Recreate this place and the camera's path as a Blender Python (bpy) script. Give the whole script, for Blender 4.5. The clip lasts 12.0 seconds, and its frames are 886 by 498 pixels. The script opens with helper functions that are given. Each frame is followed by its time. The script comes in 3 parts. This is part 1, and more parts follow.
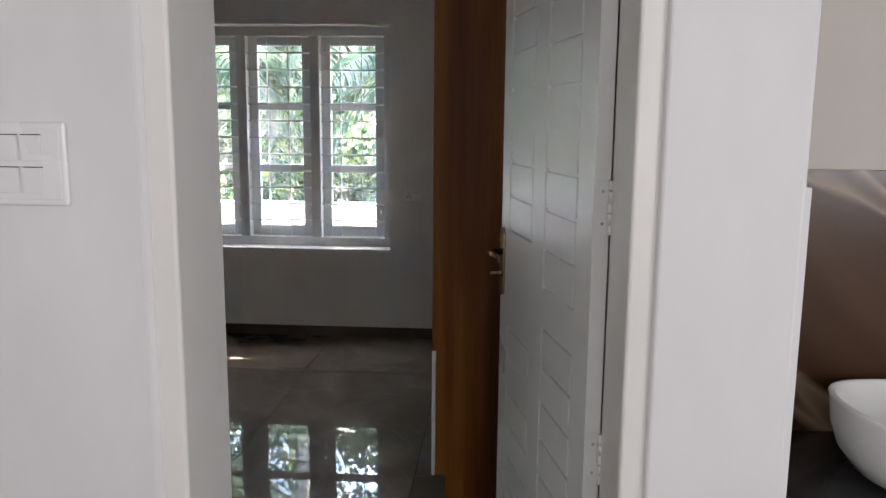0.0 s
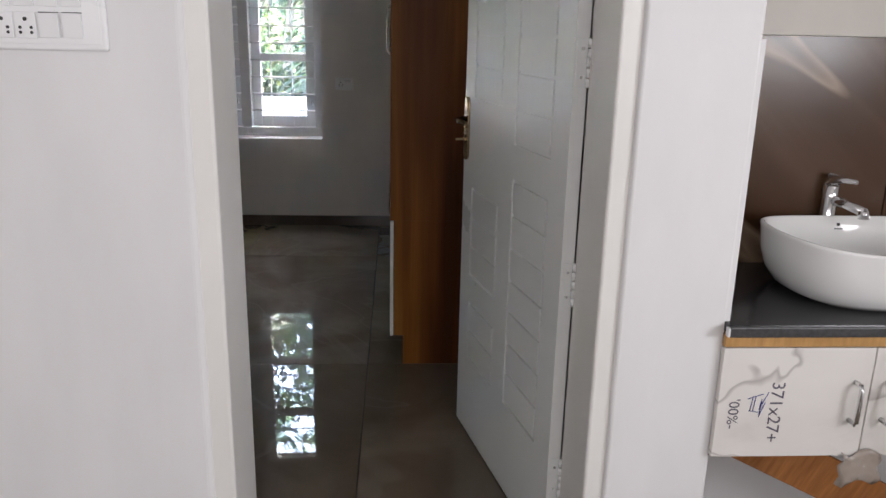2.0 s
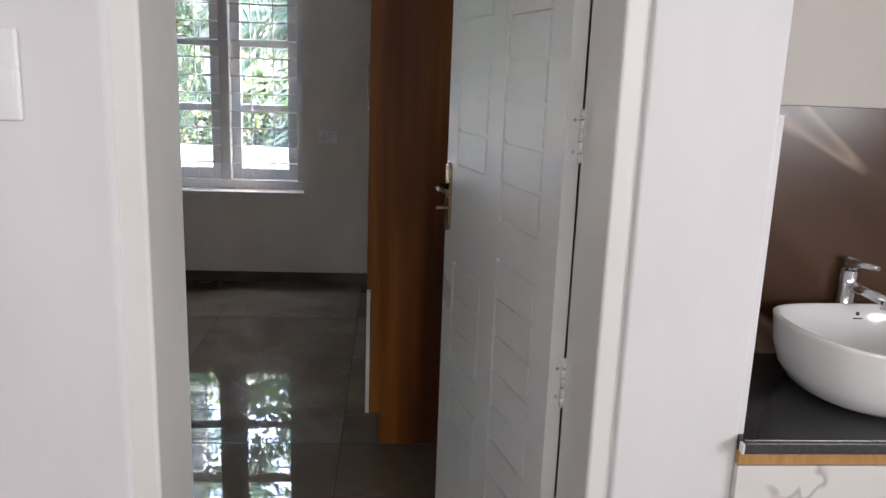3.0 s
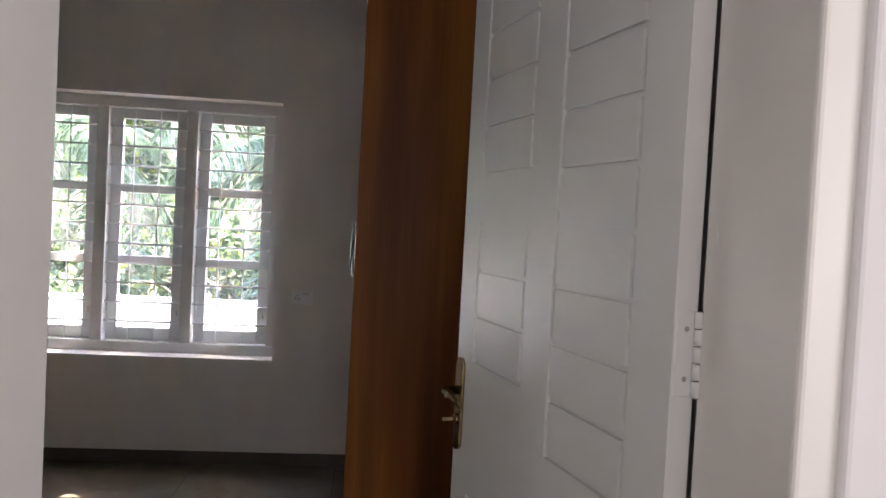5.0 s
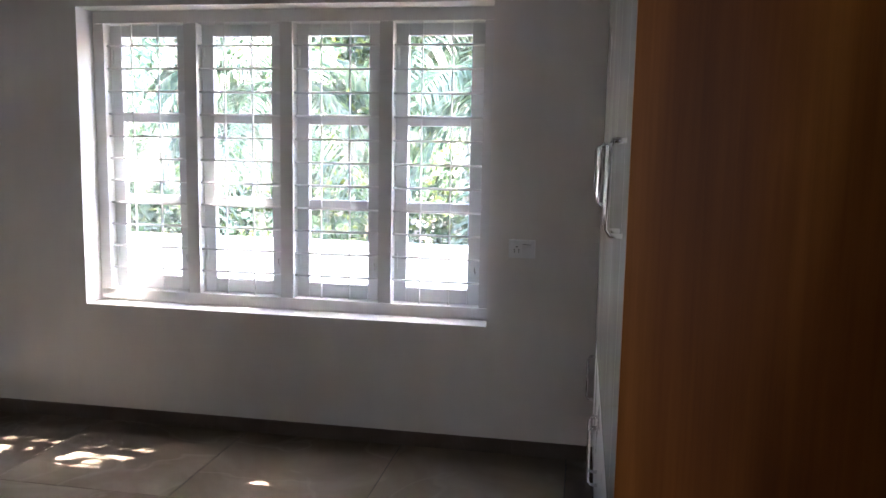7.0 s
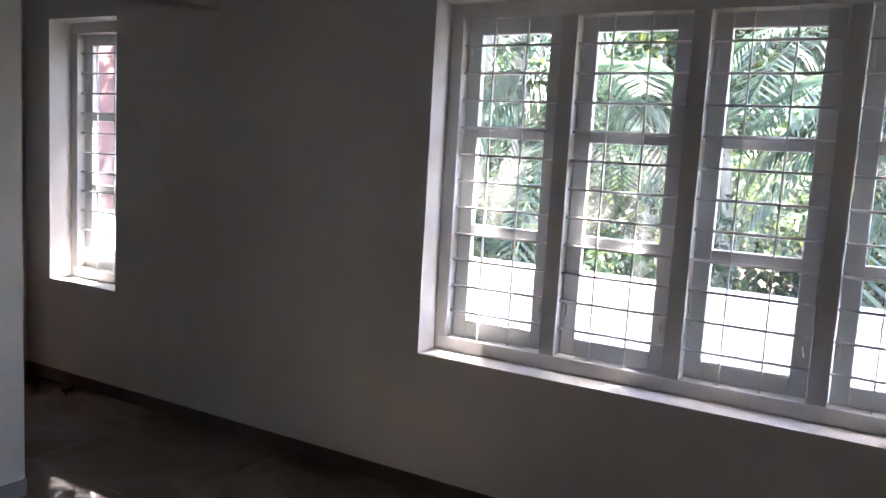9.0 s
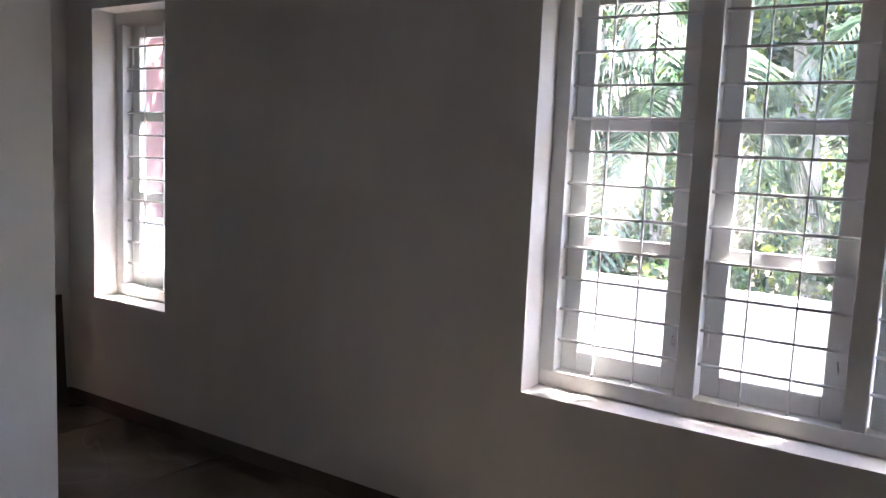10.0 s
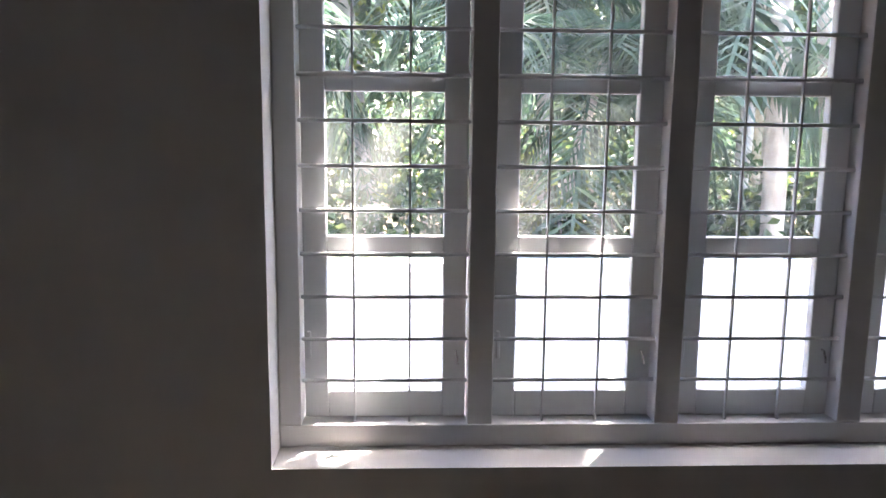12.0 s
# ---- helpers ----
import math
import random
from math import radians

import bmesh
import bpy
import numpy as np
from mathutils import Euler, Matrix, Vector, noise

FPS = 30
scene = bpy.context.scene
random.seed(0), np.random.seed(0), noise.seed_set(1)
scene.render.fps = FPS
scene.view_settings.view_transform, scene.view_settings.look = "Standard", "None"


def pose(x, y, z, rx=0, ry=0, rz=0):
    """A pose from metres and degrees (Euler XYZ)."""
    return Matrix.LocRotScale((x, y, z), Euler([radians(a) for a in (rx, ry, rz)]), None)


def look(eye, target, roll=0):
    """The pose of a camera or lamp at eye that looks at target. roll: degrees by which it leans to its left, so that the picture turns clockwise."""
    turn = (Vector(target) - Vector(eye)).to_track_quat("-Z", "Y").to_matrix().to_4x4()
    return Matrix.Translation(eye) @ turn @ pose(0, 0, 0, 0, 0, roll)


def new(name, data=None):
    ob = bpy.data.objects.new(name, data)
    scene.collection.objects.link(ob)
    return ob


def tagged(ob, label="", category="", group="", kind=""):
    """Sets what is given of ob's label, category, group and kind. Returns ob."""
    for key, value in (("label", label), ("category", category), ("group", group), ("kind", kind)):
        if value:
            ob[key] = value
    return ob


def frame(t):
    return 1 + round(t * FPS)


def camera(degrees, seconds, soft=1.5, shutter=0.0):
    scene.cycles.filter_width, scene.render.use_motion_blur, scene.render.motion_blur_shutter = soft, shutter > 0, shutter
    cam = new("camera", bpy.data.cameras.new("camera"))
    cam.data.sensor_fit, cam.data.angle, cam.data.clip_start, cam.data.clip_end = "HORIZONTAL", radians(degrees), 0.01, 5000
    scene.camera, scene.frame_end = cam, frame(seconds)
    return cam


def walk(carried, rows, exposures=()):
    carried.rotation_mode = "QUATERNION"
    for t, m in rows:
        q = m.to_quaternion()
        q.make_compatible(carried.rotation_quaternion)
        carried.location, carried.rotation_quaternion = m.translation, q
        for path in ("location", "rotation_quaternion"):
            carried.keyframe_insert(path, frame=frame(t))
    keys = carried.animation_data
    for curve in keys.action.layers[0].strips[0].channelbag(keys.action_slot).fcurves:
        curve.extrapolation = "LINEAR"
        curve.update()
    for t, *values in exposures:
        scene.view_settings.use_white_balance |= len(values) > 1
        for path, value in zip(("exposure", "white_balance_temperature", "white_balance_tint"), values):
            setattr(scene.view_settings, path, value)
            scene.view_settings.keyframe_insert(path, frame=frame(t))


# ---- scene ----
cam = camera(59.1, 12.0)
PATH = [
    (0, (-0.079, -0.105, 1.474), (-0.215, 1.865, 1.153), 0.5),
    (0.5, (-0.078, -0.132, 1.46), (-0.213, 1.841, 1.157), 0.9),
    (1, (-0.111, -0.127, 1.434), (-0.191, 1.85, 1.139), 1.5),
    (1.5, (-0.228, -0.257, 1.399), (-0.133, 1.693, 0.963), 1.5),
    (2, (-0.288, -0.332, 1.383), (-0.168, 1.587, 0.833), 1.3),
    (2.5, (-0.278, -0.275, 1.393), (-0.136, 1.645, 0.852), 1.6),
    (3, (-0.24, -0.1, 1.421), (-0.097, 1.847, 0.983), 2.1),
    (3.5, (-0.259, 0.024, 1.444), (-0.114, 2.004, 1.202), 3.2),
    (5.5, (-0.293, 0.759, 1.461), (-0.096, 2.748, 1.399), 2.9),
    (6, (-0.364, 1.036, 1.466), (-0.24, 3.03, 1.374), 2.5),
    (6.5, (-0.369, 1.266, 1.434), (-0.435, 3.258, 1.268), 1.9),
    (7, (-0.381, 1.514, 1.43), (-0.726, 3.468, 1.18), 1.1),
    (9, (-1.189, 2.269, 1.467), (-2.163, 3.999, 1.227), 3.3),
    (9.5, (-1.446, 2.406, 1.425), (-2.458, 4.116, 1.2), 3.2),
    (10, (-1.659, 2.662, 1.437), (-2.737, 4.329, 1.199), 2.5),
    (10.5, (-1.945, 2.839, 1.403), (-2.957, 4.54, 1.114), 2.0),
    (11, (-2.146, 3.014, 1.37), (-2.888, 4.847, 1.073), 1.7),
    (11.5, (-2.328, 3.217, 1.442), (-2.631, 5.161, 1.087), 1.4),
    (12, (-2.537, 3.247, 1.473), (-2.45, 5.219, 1.15), 0.6),
]
walk(cam, [(t, look(eye, target, roll)) for t, eye, target, roll in PATH], [
    (0.0, 5.35, 6500, 14), (2.5, 5.65, 6500, 15), (3.7, 5.65, 6550, 17), (5.5, 5.6, 6950, 21), (6.0, 5.5, 6750, 22), (7.0, 5.9, 6400, 18), (9.0, 4.85, 6400, 20), (9.5, 4.9, 6500, 20), (10.5, 5.0, 6500, 20), (11.0, 5.0, 6500, 20), (11.5, 4.7, 6500, 20), (12.0, 4.3, 6500, 20)])

# ---- world, sun, light ----
world = bpy.data.worlds.new("sky")
scene.world = world
world.use_nodes = True
wn = world.node_tree.nodes
sky = wn.new("ShaderNodeTexSky")
sky.sky_type = "NISHITA"
sky.sun_disc = False
sky.sun_elevation = radians(58)
sky.sun_rotation = radians(33)
sky.air_density, sky.dust_density = 1.0, 2.0
world.node_tree.links.new(sky.outputs[0], wn["Background"].inputs[0])
wn["Background"].inputs[1].default_value = 0.15

SUN_DIR = Vector((math.sin(radians(33)) * math.cos(radians(58)), math.cos(radians(33)) * math.cos(radians(58)), math.sin(radians(58))))
sun_data = bpy.data.lights.new("sun", "SUN")
sun_data.energy, sun_data.angle, sun_data.color = 5.0, radians(0.5), (1.0, 0.95, 0.86)
sun = new("sun", sun_data)
sun.matrix_world = look(SUN_DIR * 30, (0, 0, 0))

# fill lamp added in an unseen closed recess, standing in for hall daylight
hall_lamp_data = bpy.data.lights.new("hall_fill_light", "AREA")
hall_lamp_data.shape, hall_lamp_data.size, hall_lamp_data.size_y = "RECTANGLE", 3.46, 0.48
hall_lamp_data.energy, hall_lamp_data.color = 0.68, (1.0, 0.985, 0.965)
hall_lamp = new("hall_fill_light", hall_lamp_data)
hall_lamp.matrix_world = look((-0.85, -2.585, 1.5), (-0.85, 3.0, 1.5))
# second added fill lamp, lights the hall from the east
side_lamp_data = bpy.data.lights.new("hall_side_fill_light", "AREA")
side_lamp_data.shape, side_lamp_data.size, side_lamp_data.size_y = "RECTANGLE", 1.96, 0.48
side_lamp_data.energy, side_lamp_data.color = 1.08, (0.95, 0.975, 1.0)
side_lamp = new("hall_side_fill_light", side_lamp_data)
side_lamp.matrix_world = look((1.885, -1.0, 1.5), (-3.0, -1.0, 1.5))


# ---- materials ----
def shader(name):
    m = bpy.data.materials.new(name)
    m.use_nodes = True
    nt = m.node_tree
    return m, nt, nt.nodes["Principled BSDF"]


def noise_node(nt, scale, detail=4.0, rough=0.55, coord=None, stretch=None):
    tc = nt.nodes.new("ShaderNodeTexCoord")
    src = tc.outputs["Object"]
    if stretch:
        mp = nt.nodes.new("ShaderNodeMapping")
        mp.inputs["Scale"].default_value = stretch
        nt.links.new(src, mp.inputs["Vector"])
        src = mp.outputs[0]
    n = nt.nodes.new("ShaderNodeTexNoise")
    n.inputs["Scale"].default_value = scale
    n.inputs["Detail"].default_value = detail
    n.inputs["Roughness"].default_value = rough
    nt.links.new(src, n.inputs["Vector"])
    return n


def ramp(nt, fac, stops):
    r = nt.nodes.new("ShaderNodeValToRGB")
    el = r.color_ramp.elements
    while len(el) < len(stops):
        el.new(0.5)
    for e, (p, c) in zip(el, stops):
        e.position, e.color = p, (*c, 1)
    nt.links.new(fac, r.inputs[0])
    return r


def mix(nt, fac, a, b, kind="MIX"):
    n = nt.nodes.new("ShaderNodeMix")
    n.data_type, n.blend_type = "RGBA", kind
    for sock, v in ((n.inputs[0], fac), (n.inputs[6], a), (n.inputs[7], b)):
        if hasattr(v, "links"):
            nt.links.new(v, sock)
        elif isinstance(v, (int, float)):
            sock.default_value = v
        else:
            sock.default_value = (*v, 1)
    return n.outputs[2]


def bump(nt, bsdf, height, strength, dist):
    b = nt.nodes.new("ShaderNodeBump")
    b.inputs["Strength"].default_value, b.inputs["Distance"].default_value = strength, dist
    nt.links.new(height, b.inputs["Height"])
    nt.links.new(b.outputs[0], bsdf.inputs["Normal"])


def plain(name, a, b, rough, scale=6.0, metal=0.0, rough_var=0.08, grain=120.0, relief=0.0004, stretch=None, coat=0.0):
    m, nt, p = shader(name)
    n = noise_node(nt, scale, 5.0, stretch=stretch)
    r = ramp(nt, n.outputs[0], [(0.3, a), (0.7, b)])
    nt.links.new(r.outputs[0], p.inputs["Base Color"])
    g = noise_node(nt, grain, 3.0)
    rr = nt.nodes.new("ShaderNodeMapRange")
    rr.inputs[3].default_value, rr.inputs[4].default_value = max(0.02, rough - rough_var), min(1.0, rough + rough_var)
    nt.links.new(n.outputs[0], rr.inputs[0])
    nt.links.new(rr.outputs[0], p.inputs["Roughness"])
    p.inputs["Metallic"].default_value = metal
    p.inputs["Coat Weight"].default_value = coat
    bump(nt, p, g.outputs[0], 0.35, relief)
    return m


def plaster(name, a, b):
    m, nt, p = shader(name)
    big = noise_node(nt, 0.9, 3.0)
    fine = noise_node(nt, 55.0, 4.0)
    trowel = noise_node(nt, 6.0, 3.0, stretch=(1, 1, 0.35))
    c = ramp(nt, big.outputs[0], [(0.3, a), (0.7, b)])
    tr = ramp(nt, trowel.outputs[0], [(0.3, (0.94, 0.94, 0.94)), (0.7, (1, 1, 1))])
    nt.links.new(mix(nt, 1.0, c.outputs[0], tr.outputs[0], "MULTIPLY"), p.inputs["Base Color"])
    p.inputs["Roughness"].default_value = 0.62
    p.inputs["Specular IOR Level"].default_value = 0.3
    add = nt.nodes.new("ShaderNodeMath")
    add.operation = "MULTIPLY_ADD"
    add.inputs[1].default_value = 0.18
    nt.links.new(fine.outputs[0], add.inputs[0])
    nt.links.new(trowel.outputs[0], add.inputs[2])
    bump(nt, p, add.outputs[0], 0.3, 0.006)
    return m


M_WALL = plaster("wall_paint", (0.75, 0.718, 0.685), (0.81, 0.777, 0.745))
M_HALL = plaster("hall_paint", (0.775, 0.765, 0.77), (0.815, 0.805, 0.805))
# unseen closing walls, made dark so less light bounces back into the rooms
M_CLOSE = plaster("bounce_cut_tan", (0.17, 0.13, 0.10), (0.22, 0.17, 0.14))
M_CREAMWALL = plaster("cream_paint", (0.62, 0.585, 0.535), (0.67, 0.63, 0.58))
# ceiling stays out of view; its grey holds down the bounced light
M_CEIL = plaster("ceiling_paint", (0.55, 0.53, 0.51), (0.60, 0.58, 0.56))
M_GLOSS_WHITE = plain("white_enamel", (0.67, 0.66, 0.645), (0.73, 0.72, 0.705), 0.32, 3.0, relief=0.0003)
M_DOOR = plain("door_white", (0.70, 0.715, 0.71), (0.76, 0.77, 0.765), 0.30, 2.0, relief=0.0002, grain=200)
M_JAMB = plain("jamb_white", (0.78, 0.765, 0.735), (0.83, 0.815, 0.785), 0.42, 3.0, relief=0.0005, grain=60)
M_SHUTTER = plain("shutter_white", (0.74, 0.76, 0.76), (0.81, 0.82, 0.82), 0.4, 4.0)
M_BAR = plain("grille_paint", (0.74, 0.75, 0.75), (0.82, 0.82, 0.82), 0.45, 9.0)
M_PLASTIC = plain("switch_plastic", (0.80, 0.80, 0.81), (0.84, 0.84, 0.85), 0.28, 2.0, relief=0.0001)
M_BLACK = plain("black_holes_and_shadow", (0.02, 0.02, 0.02), (0.03, 0.03, 0.03), 0.6)
M_CHROME = plain("chrome", (0.72, 0.72, 0.73), (0.80, 0.80, 0.81), 0.12, 20.0, metal=1.0, rough_var=0.04)
M_BRASS = plain("antique_brass", (0.30, 0.22, 0.12), (0.42, 0.32, 0.19), 0.26, 25.0, metal=1.0)
M_CERAMIC = plain("white_ceramic", (0.80, 0.795, 0.78), (0.84, 0.835, 0.82), 0.08, 3.0, rough_var=0.03, relief=0.00005, coat=0.5)
M_GRANITE = plain("black_granite", (0.008, 0.008, 0.009), (0.03, 0.03, 0.033), 0.16, 160.0, relief=0.0001)
M_EDGE = plain("granite_edge", (0.035, 0.034, 0.036), (0.075, 0.073, 0.075), 0.4, 90.0)
M_PLY = plain("ply_edge", (0.42, 0.22, 0.07), (0.55, 0.31, 0.11), 0.55, 14.0, stretch=(6, 1, 1))
M_BOARD = plain("varnished_board", (0.26, 0.095, 0.025), (0.42, 0.17, 0.05), 0.45, 10.0, stretch=(8, 1, 1))
M_DARKBOARD = plain("dark_board", (0.05, 0.022, 0.016), (0.09, 0.038, 0.026), 0.45, 10.0)
M_CREAM = plain("cream_laminate", (0.62, 0.58, 0.53), (0.68, 0.64, 0.58), 0.16, 2.5, relief=0.00008, rough_var=0.04)
M_WHITELAM = plain("white_laminate", (0.72, 0.71, 0.69), (0.77, 0.76, 0.74), 0.28, 2.5, relief=0.0001)
M_PINK = plaster("pink_house_paint", (0.20, 0.10, 0.095), (0.25, 0.13, 0.125))
M_YARDWALL = plaster("boundary_paint", (0.80, 0.80, 0.79), (0.85, 0.85, 0.84))
M_PEN = plain("pen_ink", (0.09, 0.08, 0.11), (0.18, 0.16, 0.19), 0.6)
M_BLUEPEN = plain("blue_ink", (0.04, 0.05, 0.22), (0.08, 0.09, 0.30), 0.6)
M_SOIL = plain("soil", (0.10, 0.075, 0.05), (0.20, 0.15, 0.10), 0.95, 1.2, relief=0.02, grain=8)


def wood_material():
    m, nt, p = shader("wardrobe_wood")
    wob = noise_node(nt, 1.6, 3.0, stretch=(1, 1, 0.25))
    grain = noise_node(nt, 9.0, 5.0, 0.5, stretch=(0.8, 0.8, 0.05))
    fine = noise_node(nt, 60.0, 4.0, 0.7, stretch=(3, 3, 0.03))
    c1 = ramp(nt, grain.outputs[0], [(0.30, (0.095, 0.027, 0.005)), (0.5, (0.225, 0.076, 0.013)), (0.66, (0.40, 0.165, 0.032))])
    c2 = ramp(nt, fine.outputs[0], [(0.3, (0.86, 0.83, 0.80)), (0.65, (1, 1, 1))])
    c3 = ramp(nt, wob.outputs[0], [(0.35, (0.66, 0.60, 0.56)), (0.62, (1.0, 1.0, 1.0))])
    col = mix(nt, 1.0, c1.outputs[0], c2.outputs[0], "MULTIPLY")
    col = mix(nt, 1.0, col, c3.outputs[0], "MULTIPLY")
    nt.links.new(col, p.inputs["Base Color"])
    p.inputs["Roughness"].default_value = 0.45
    p.inputs["Specular IOR Level"].default_value = 0.14
    bump(nt, p, fine.outputs[0], 0.25, 0.0004)
    return m


M_WOOD = wood_material()


def marble_tile(name, dark, mid, light, vein, rough, scale, vein_amount=0.5, per_piece=True, slant=False):
    m, nt, p = shader(name)
    tc = nt.nodes.new("ShaderNodeTexCoord")
    info = nt.nodes.new("ShaderNodeObjectInfo")
    off = nt.nodes.new("ShaderNodeVectorMath")
    off.operation = "ADD"
    sc = nt.nodes.new("ShaderNodeMath")
    sc.operation = "MULTIPLY"
    sc.inputs[1].default_value = 37.0 if per_piece else 0.0
    nt.links.new(info.outputs["Random"], sc.inputs[0])
    nt.links.new(tc.outputs["Object"], off.inputs[0])
    nt.links.new(sc.outputs[0], off.inputs[1])
    flow = off.outputs[0]
    if slant:
        turn = nt.nodes.new("ShaderNodeMapping")
        turn.inputs["Rotation"].default_value = (0, radians(-42), 0)
        nt.links.new(flow, turn.inputs["Vector"])
        mp = nt.nodes.new("ShaderNodeMapping")
        mp.inputs["Scale"].default_value = (0.30, 1.0, 1.9)
        nt.links.new(turn.outputs[0], mp.inputs["Vector"])
        flow = mp.outputs[0]
    cloud = nt.nodes.new("ShaderNodeTexNoise")
    cloud.inputs["Scale"].default_value, cloud.inputs["Detail"].default_value = scale, 6.0
    cloud.inputs["Distortion"].default_value = 0.8
    nt.links.new(flow, cloud.inputs["Vector"])
    c = ramp(nt, cloud.outputs[0], [(0.3, dark), (0.5, mid), (0.72, light)])
    v = nt.nodes.new("ShaderNodeTexNoise")
    v.inputs["Scale"].default_value, v.inputs["Detail"].default_value = scale * 0.6, 3.0
    v.inputs["Distortion"].default_value = 0.5 if slant else 1.6
    nt.links.new(flow, v.inputs["Vector"])
    vr = ramp(nt, v.outputs[0], [(0.475, (0, 0, 0)), (0.5, (1, 1, 1)), (0.512, (0, 0, 0))])
    f = nt.nodes.new("ShaderNodeMath")
    f.operation = "MULTIPLY"
    f.inputs[1].default_value = vein_amount
    nt.links.new(vr.outputs[0], f.inputs[0])
    nt.links.new(mix(nt, f.outputs[0], c.outputs[0], vein), p.inputs["Base Color"])
    rr = nt.nodes.new("ShaderNodeMapRange")
    rr.inputs[3].default_value, rr.inputs[4].default_value = rough * 0.7, rough * 1.5
    nt.links.new(cloud.outputs[0], rr.inputs[0])
    nt.links.new(rr.outputs[0], p.inputs["Roughness"])
    wav = noise_node(nt, 3.0, 2.0)
    bump(nt, p, wav.outputs[0], 0.05, 0.001)
    return m


M_FLOOR = marble_tile("floor_tile", (0.105, 0.080, 0.058), (0.160, 0.126, 0.094), (0.225, 0.183, 0.140), (0.27, 0.225, 0.18), 0.016, 1.6, 0.25)
M_SKIRT = marble_tile("skirting_tile", (0.095, 0.072, 0.058), (0.130, 0.102, 0.084), (0.165, 0.135, 0.112), (0.18, 0.155, 0.14), 0.15, 2.0, 0.2)
M_SPLASH = marble_tile("brown_marble", (0.045, 0.020, 0.010), (0.078, 0.039, 0.020), (0.135, 0.076, 0.043), (0.36, 0.26, 0.18), 0.22, 1.7, 0.7, slant=True)
M_CABINET = marble_tile("marble_laminate", (0.60, 0.57, 0.53), (0.74, 0.71, 0.67), (0.78, 0.755, 0.715), (0.28, 0.25, 0.23), 0.3, 3.2, 0.6)
M_GROUT = plain("grout", (0.035, 0.03, 0.027), (0.06, 0.053, 0.047), 0.9, 30.0)


def glass_material():
    m = bpy.data.materials.new("window_glass")
    m.use_nodes = True
    nt = m.node_tree
    nt.nodes.clear()
    out = nt.nodes.new("ShaderNodeOutputMaterial")
    tr = nt.nodes.new("ShaderNodeBsdfTransparent")
    tr.inputs[0].default_value = (0.96, 0.965, 0.965, 1)
    gl = nt.nodes.new("ShaderNodeBsdfGlossy")
    gl.inputs["Roughness"].default_value = 0.02
    lw = nt.nodes.new("ShaderNodeLayerWeight")
    lw.inputs[0].default_value = 0.5
    pw = nt.nodes.new("ShaderNodeMath")
    pw.operation = "POWER"
    pw.inputs[1].default_value = 5.0
    nt.links.new(lw.outputs["Facing"], pw.inputs[0])
    fr = nt.nodes.new("ShaderNodeMath")
    fr.operation = "MULTIPLY_ADD"
    fr.inputs[1].default_value, fr.inputs[2].default_value = 0.9, 0.03
    nt.links.new(pw.outputs[0], fr.inputs[0])
    mx = nt.nodes.new("ShaderNodeMixShader")
    nt.links.new(fr.outputs[0], mx.inputs[0])
    nt.links.new(tr.outputs[0], mx.inputs[1])
    nt.links.new(gl.outputs[0], mx.inputs[2])
    # thin milky translucent layer over the glass, uneven by noise
    veil = nt.nodes.new("ShaderNodeBsdfTranslucent")
    veil.inputs[0].default_value = (0.80, 0.82, 0.80, 1)
    film = nt.nodes.new("ShaderNodeMixShader")
    spots = noise_node(nt, 3.0, 4.0)
    amount = nt.nodes.new("ShaderNodeMapRange")
    amount.inputs[1].default_value, amount.inputs[2].default_value = 0.3, 0.7
    amount.inputs[3].default_value, amount.inputs[4].default_value = 0.012, 0.035
    nt.links.new(spots.outputs[0], amount.inputs[0])
    nt.links.new(amount.outputs[0], film.inputs[0])
    nt.links.new(mx.outputs[0], film.inputs[1])
    nt.links.new(veil.outputs[0], film.inputs[2])
    nt.links.new(film.outputs[0], out.inputs[0])
    return m


M_GLASS = glass_material()


def leaf_material(name, dark, mid, bright, trans=0.6):
    m, nt, p = shader(name)
    geo = nt.nodes.new("ShaderNodeNewGeometry")
    c = ramp(nt, geo.outputs["Random Per Island"], [(0.0, dark), (0.78, mid), (1.0, bright)])
    n = noise_node(nt, 1.3, 3.0)
    tone = ramp(nt, n.outputs[0], [(0.3, (0.65, 0.7, 0.65)), (0.7, (1.15, 1.15, 1.0))])
    col = mix(nt, 1.0, c.outputs[0], tone.outputs[0], "MULTIPLY")
    nt.links.new(col, p.inputs["Base Color"])
    p.inputs["Roughness"].default_value = 0.42
    t = nt.nodes.new("ShaderNodeBsdfTranslucent")
    nt.links.new(col, t.inputs[0])
    mx = nt.nodes.new("ShaderNodeMixShader")
    mx.inputs[0].default_value = trans
    out = nt.nodes["Material Output"]
    nt.links.new(p.outputs[0], mx.inputs[1])
    nt.links.new(t.outputs[0], mx.inputs[2])
    nt.links.new(mx.outputs[0], out.inputs[0])
    return m


M_PALM = leaf_material("palm_leaf", (0.036, 0.075, 0.056), (0.09, 0.15, 0.112), (0.16, 0.22, 0.12), 0.5)
M_LEAF = leaf_material("broad_leaf", (0.022, 0.050, 0.026), (0.06, 0.105, 0.05), (0.24, 0.28, 0.06), 0.5)
# distant leaves paler and bluer: sunlit haze mixed into their colour
M_HAZELEAF = leaf_material("hazy_far_leaf", (0.075, 0.125, 0.10), (0.13, 0.19, 0.14), (0.24, 0.28, 0.17), 0.55)


